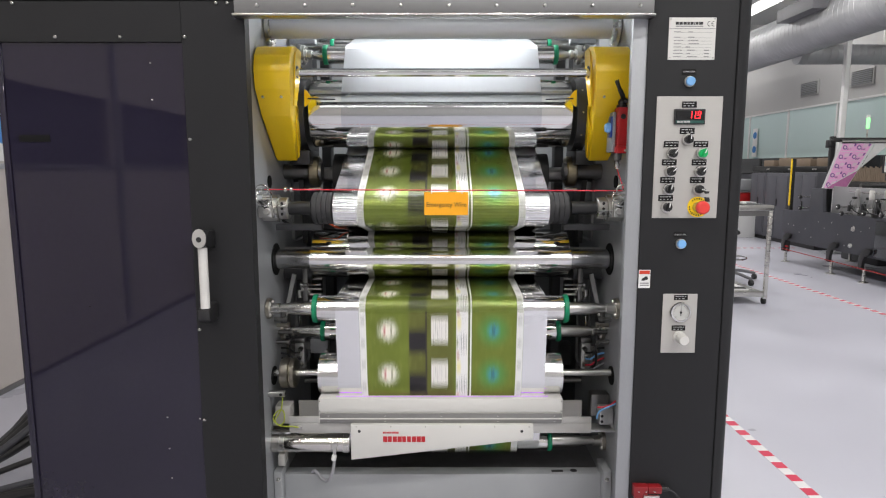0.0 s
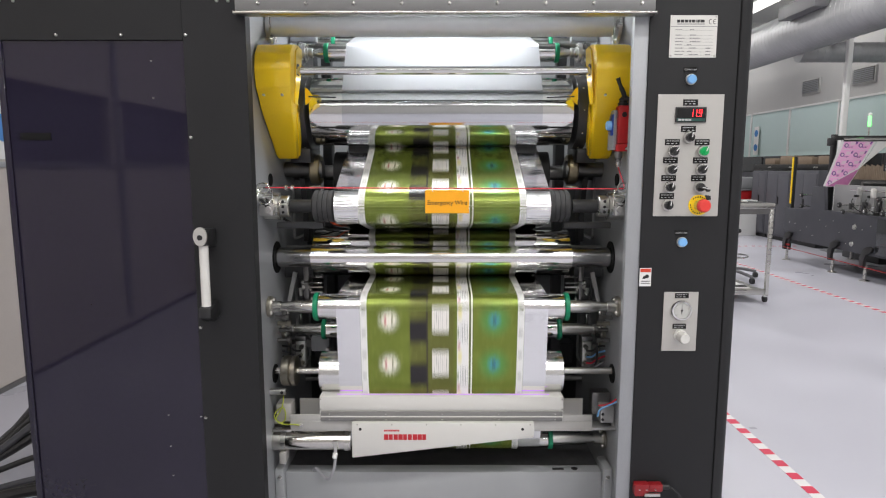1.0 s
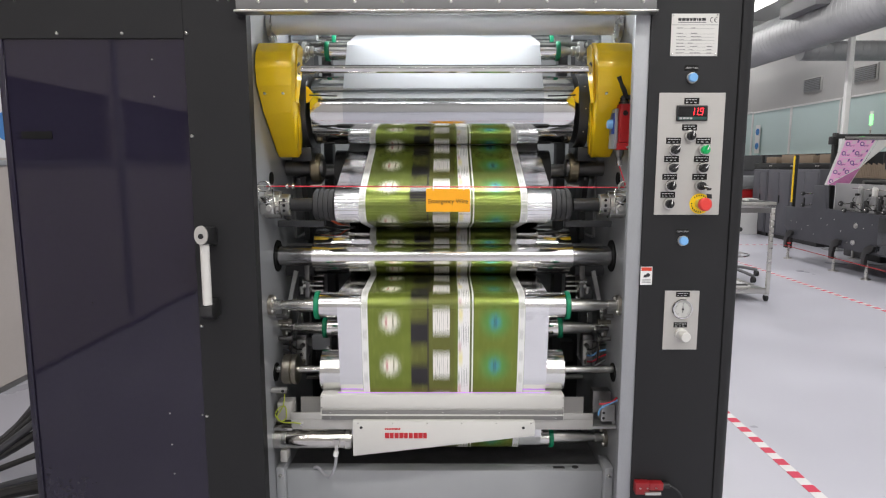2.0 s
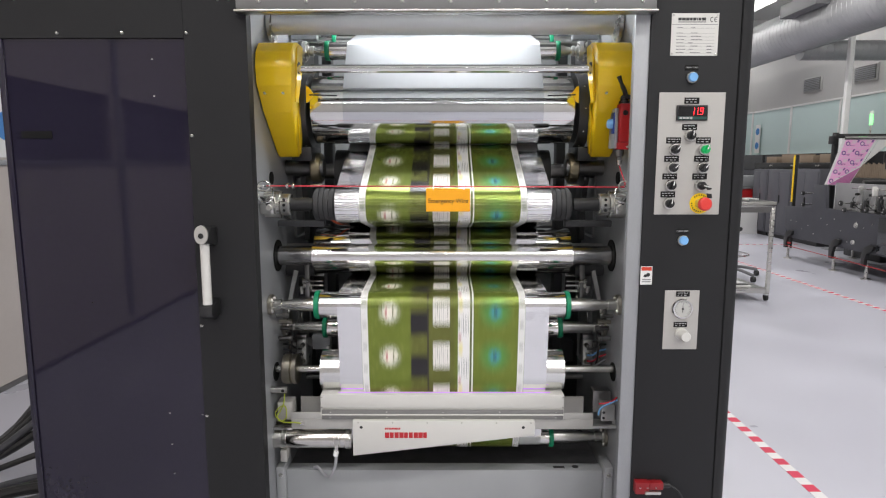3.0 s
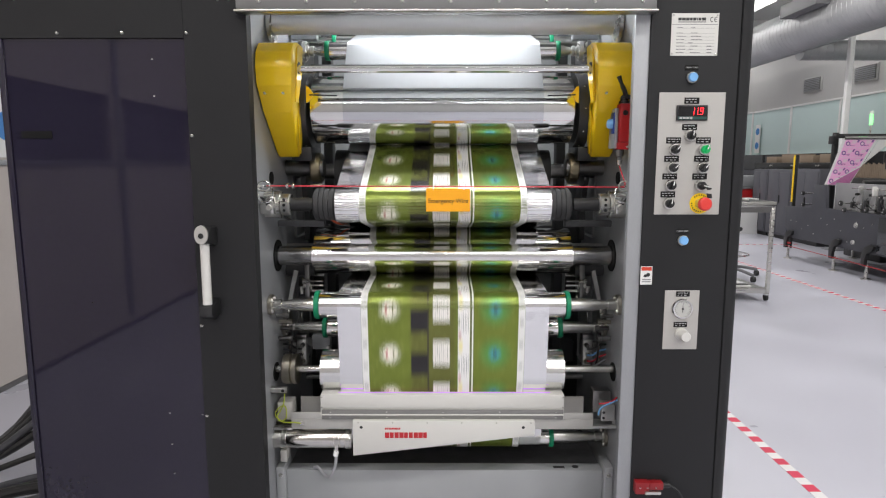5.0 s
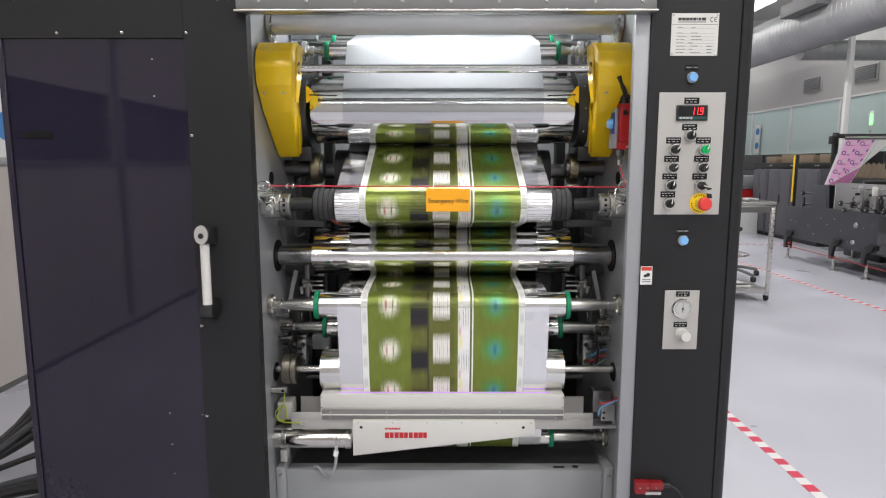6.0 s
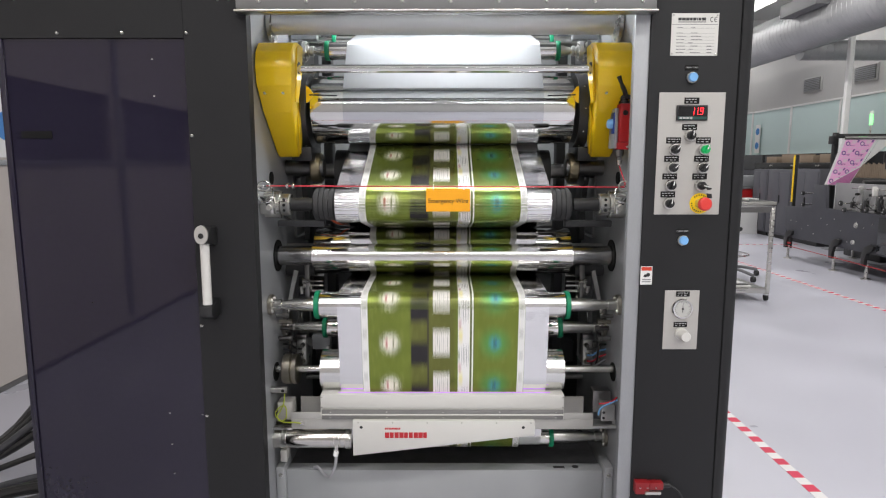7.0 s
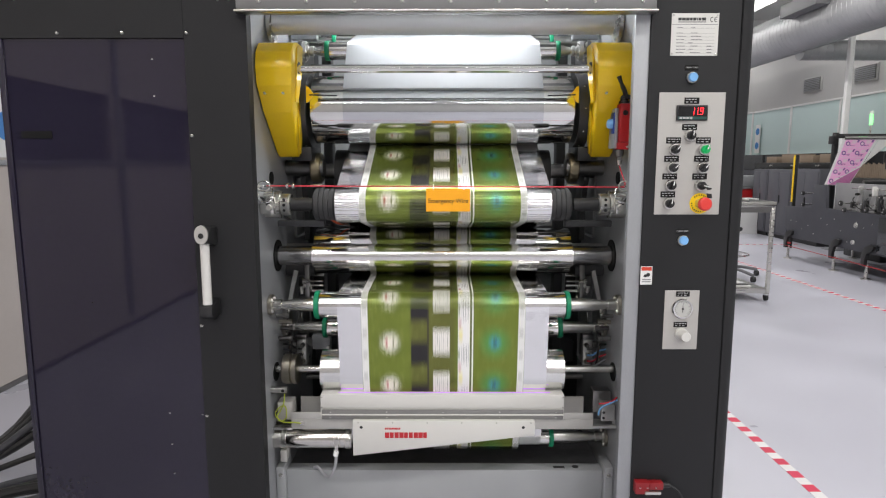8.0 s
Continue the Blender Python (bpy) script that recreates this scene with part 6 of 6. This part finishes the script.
def far_units():
    for k, (y0, y1, z1) in enumerate(((8.9, 9.75, 1.36), (9.77, 10.6, 1.34), (10.62, 11.2, 1.34))):
        c = origin("press_cabinet", 6.9, (y0 + y1) / 2, 0, "dark grey printing press cabinet with door seams", "cabinet", "press cabinets")
        part("body", box(6.5, 7.4, y0, y1, 0.08, z1, 0.012), GREY_CAB, c)
        part("plinth", box(6.55, 7.35, y0 + 0.02, y1 - 0.02, 0.0, 0.079), BLACK, c)
        part("door", box(6.488, 6.4995, y0 + 0.03, (y0 + y1) / 2 - 0.005, 0.12, z1 - 0.05, 0.003), GREY_CAB, c)
        part("door", box(6.488, 6.4995, (y0 + y1) / 2 + 0.005, y1 - 0.03, 0.12, z1 - 0.05, 0.003), GREY_CAB, c)
        part("handle", box(6.472, 6.4875, (y0 + y1) / 2 - 0.06, (y0 + y1) / 2 - 0.04, 0.7, 0.85, 0.003), BLACK, c)
    k = origin("press_cover", 7.0, 10.1, 1.361, "long black cover lying along the press cabinets", "cover")
    part("cover", box(6.78, 7.38, 8.95, 11.75, 1.361, 1.47, 0.02), BLACK, k)
    for y in (9.4, 10.2, 11.0):
        part("grip", box(6.765, 6.7795, y, y + 0.12, 1.40, 1.43, 0.003), SATIN, k)
    t = origin("press_tower", 7.2, 11.0, 0, "long black press housing with dark glass covers", "printing press")
    part("body", box(7.42, 7.85, 6.2, 15.5, 0.0, 1.30, 0.02), PRESS_DARK, t)
    part("hood", box(7.40, 7.85, 6.2, 15.5, 1.301, 1.66, 0.02), DARK_GLASS, t, "dark glass hood")
    for i in range(9):
        part("hood_rib", box(7.385, 7.399, 6.6 + i, 6.64 + i, 1.31, 1.65), BLACK, t)
    for i, (y, w, h) in enumerate(((9.2, 0.5, 0.22), (9.9, 0.45, 0.2), (10.5, 0.5, 0.24), (11.2, 0.4, 0.18))):
        thing("carton", box(6.95, 7.35, y, y + w, 1.471, 1.471 + h * 0.7, 0.006), CARTON, "brown cardboard carton on a black press cover", "carton", "cartons")
    r = origin("red_trolley", 6.3, 11.6, 0, "red tool trolley with white side", "trolley")
    part("tray", box(5.9, 6.90, 11.3, 11.9, 0.60, 0.92, 0.01), RED, r)
    part("body", box(6.62, 6.89, 11.32, 11.88, 0.08, 0.599, 0.01), RED, r)
    part("top", box(5.9, 6.92, 11.25, 11.95, 0.921, 0.95, 0.01), PRESS_MID, r)
    for x, y in ((6.6, 11.4), (6.9, 11.4), (6.6, 11.8), (6.9, 11.8)):
        part("castor", turned([(-0.015, 0.04), (0.015, 0.04)], "x", (x, y, 0.04), seg=14), BLACK, r)
    thing("white_drum_box", box(5.75, 6.50, 10.9, 11.24, 0.0, 0.74, 0.01), WHITE, "tall white plastic bin beside the red trolley", "bin")
    thing("label_printer", box(6.2, 6.8, 11.4, 11.8, 0.951, 1.20, 0.03, seg=3), STEEL_GREY, "pale grey desktop printer on the red trolley", "printer")
    col = origin("steel_column", 6.6, 8.5, 0, "white square steel column reaching the duct", "column", kind="structure")
    part("shaft", box(6.57, 6.65, 8.48, 8.56, 0.02, CEIL, 0.006), WHITE, col)
    part("base_plate", box(6.48, 6.74, 8.39, 8.65, 0.0, 0.019), STEEL_GREY, col)
    spiral_duct((6.0, 5.0, 3.68), (6.0, 17.9, 3.68), 0.36, "main_air_duct", "large galvanised spiral air duct under the ceiling")
    spiral_duct((6.05, 9.0, 3.36), (7.99, 9.0, 3.36), 0.165, "branch_air_duct", "smaller galvanised spiral branch duct")
    g = origin("duct_grille", 5.6, 6.6, 3.9, "pale rectangular duct outlet box", "duct outlet")
    part("box", box(5.45, 5.75, 7.6, 8.6, 3.78, 3.98, 0.004), PRESS_MID, g)
    part("stay", rod((5.6, 8.1, 3.98), (5.6, 8.1, CEIL), 0.012, seg=8), SATIN, g)


def lamps():
    for lx, ly in LAMP_PLACES:
        l = origin("ceiling_light", lx, ly, CEIL - 0.12, "white ceiling light with bright diffuser", "ceiling light", "ceiling lights")
        hx, hy = (1.27, 0.10) if ly < 0 else (0.10, 0.80)
        part("housing", box(lx - hx, lx + hx, ly - hy, ly + hy, CEIL - 0.07, CEIL, 0.005), WHITE, l)
        part("diffuser", box(lx - hx + 0.03, lx + hx - 0.03, ly - hy + 0.03, ly + hy - 0.03, CEIL - 0.10, CEIL - 0.0705, 0.006), LAMP_TUBE, l, "bright diffuser")
    l = origin("ceiling_light", 6.1, 10.6, CEIL - 0.10, "wide white ceiling light above the air duct", "ceiling light", "ceiling lights")
    part("housing", box(5.90, 6.30, 9.5, 11.3, CEIL - 0.07, CEIL, 0.005), WHITE, l)
    part("diffuser", box(5.93, 6.27, 9.53, 11.27, CEIL - 0.10, CEIL - 0.0705, 0.006), LAMP_TUBE, l, "bright diffuser")
    for y in (-8.5, -3.4, 4.4, 8.4, 12.4):
        thing("ceiling_beam", box(-2.83, 7.99, y, y + 0.2, CEIL - 0.3, CEIL), WHITE, "white painted ceiling beam", "beam", kind="structure")


def left_side():
    w = origin("wall_west", -2.9, 1.0, 0, "beige partition wall with rail and window band", "partition", kind="structure")
    part("lower_panel", box(-3.0, -2.84, -9, 18, 0.035, 1.44), PARTITION, w)
    part("rail", box(-3.0, -2.82, -9, 18, 1.441, 1.475, 0.003), STEEL_GREY, w)
    part("upper_panel", box(-3.0, -2.84, -9, 18, 2.02, CEIL), PARTITION, w)
    part("skirting", box(-3.0, -2.832, -9, 18, 0.0, 0.0345), DARK_STEEL, w)
    for y0, y1 in ((-9, -5.15), (-3.66, -3.46), (-2.15, 18)):
        part("window_pier", box(-3.0, -2.84, y0, y1, 1.476, 2.019), PARTITION, w)
    for y0, y1 in ((-5.149, -3.661), (-3.459, -2.151)):
        part("window_glass", box(-2.93, -2.92, y0, y1, 1.476, 2.019), TINTED_GLASS, w)
    for y in (-5.9, -3.56, -1.2):
        part("cover_strip", box(-2.839, -2.815, y - 0.03, y + 0.03, 0.10, 1.44), STEEL_GREY, w)
        part("cover_strip", box(-2.839, -2.815, y - 0.03, y + 0.03, 1.476, CEIL), STEEL_GREY, w)
    p = origin("notice_poster", -2.83, 2.3, 1.5, "white notice with blue round symbols", "poster")
    part("sheet", box(-2.8395, -2.834, 1.6, 2.32, 1.49, 2.15), WHITE, p)
    for y, z, r in ((2.20, 1.80, 0.05), (2.16, 1.69, 0.09), (2.23, 1.58, 0.045), (2.23, 1.515, 0.02), (1.9, 1.9, 0.1), (1.9, 1.65, 0.1)):
        part("symbol", turned([(-2.8335, r), (-2.830, r)], "x", (0, y, z), seg=24), POSTER_BLUE, p)
    rng = random.Random(11)
    c = origin("cable_bundle", -1.8, 0.8, 0, "loose black and grey cables running along the floor", "cables")
    for i in range(11):
        y = 0.42 + 0.085 * i + rng.uniform(-0.02, 0.02)
        z = 0.02 + rng.uniform(0, 0.03) + (0.085 * max(0, i - 4) if i > 4 else 0)
        r = rng.choice((0.014, 0.018, 0.024))
        part("cable", tube([(-1.32, y, z + r + rng.uniform(0.05, 0.25)), (-1.55, y - 0.02, z + r + 0.06), (-1.85, y + rng.uniform(-0.1, 0.05), z + r), (-2.3, y - 0.2 + rng.uniform(-0.1, 0.1), 0.005 + r), (-3.2, y - 0.5, 0.005 + r)], r), (BLACK, CABLE_GREY, BLACK)[i % 3], c)
    part("connector", turned([(-1.60, 0.03), (-1.50, 0.035), (-1.46, 0.03), (-1.41, 0.02)], "x", (0, 0.45, 0.10), seg=18), PRESS_MID, c, "grey cable connector")
    part("drain_box", box(-1.75, -1.36, 0.33, 0.40, 0.0, 0.11, 0.01), PRESS_MID, c)


PARTITION = material("partition_grey", (0.52, 0.475, 0.445), 0.55, var=0.04, scale=1.5)
TINTED_GLASS = material("tinted_window", (0.09, 0.09, 0.11), 0.1)
CABLE_GREY = material("dark_grey_cable", (0.06, 0.06, 0.07), 0.5)

machine_frame()
cabinet_door()
control_cabinet()
WEB, PRINT_STRIPS = film_web()
silver_web()
SPINNING = rollers()
SPREADER_BODY, SPREADER_BARREL = spreader()
SPINNING.append((SPREADER_BARREL, SPREADER))
upper_fittings()
emergency_wire()
corona_treater()
inner_fittings()
wall_panels()
bench()
press()
far_units()
left_side()
lamps()
tape_line(1.652, 0.2, 6.5, "red and white striped safety tape on the floor")
tape_line(4.39, 0.6, 8.6, "red and white striped safety tape beside the press")
tape_line(9.22, 4.45, 6.4, "red and white striped safety tape across the floor", across=True)


# ---------------------------------------------------------------- what moves
def motions():
    times = [i / FPS for i in range(0, 8 * FPS + 1)]
    length = PITCH / STRIPS
    base = WEB.location
    lift = 0.0009
    for j, ob in enumerate(PRINT_STRIPS):
        rows = []
        for t in times:
            s = ((j + 0.5) * length + (travel(t) - 0.104) * PITCH) % WAY_LENGTH
            a = along(WAY, (s - length / 2) % WAY_LENGTH)
            b = along(WAY, (s + length / 2) % WAY_LENGTH)
            d = (b - a).normalized()
            mid = (a + b) / 2 + lift * Vector((-d.y, d.x))
            rows.append((t, pose(0.003, mid.x - base.y, mid.y - base.z, math.degrees(math.atan2(d.y, d.x)) - 90)))
        walk(ob, rows)
    for ob, roll in SPINNING:
        rows = [(t, pose(0, 0, 0, -roll.turn * math.degrees(travel(t) * PITCH / roll.r))) for t in times]
        walk(ob, rows)


motions()
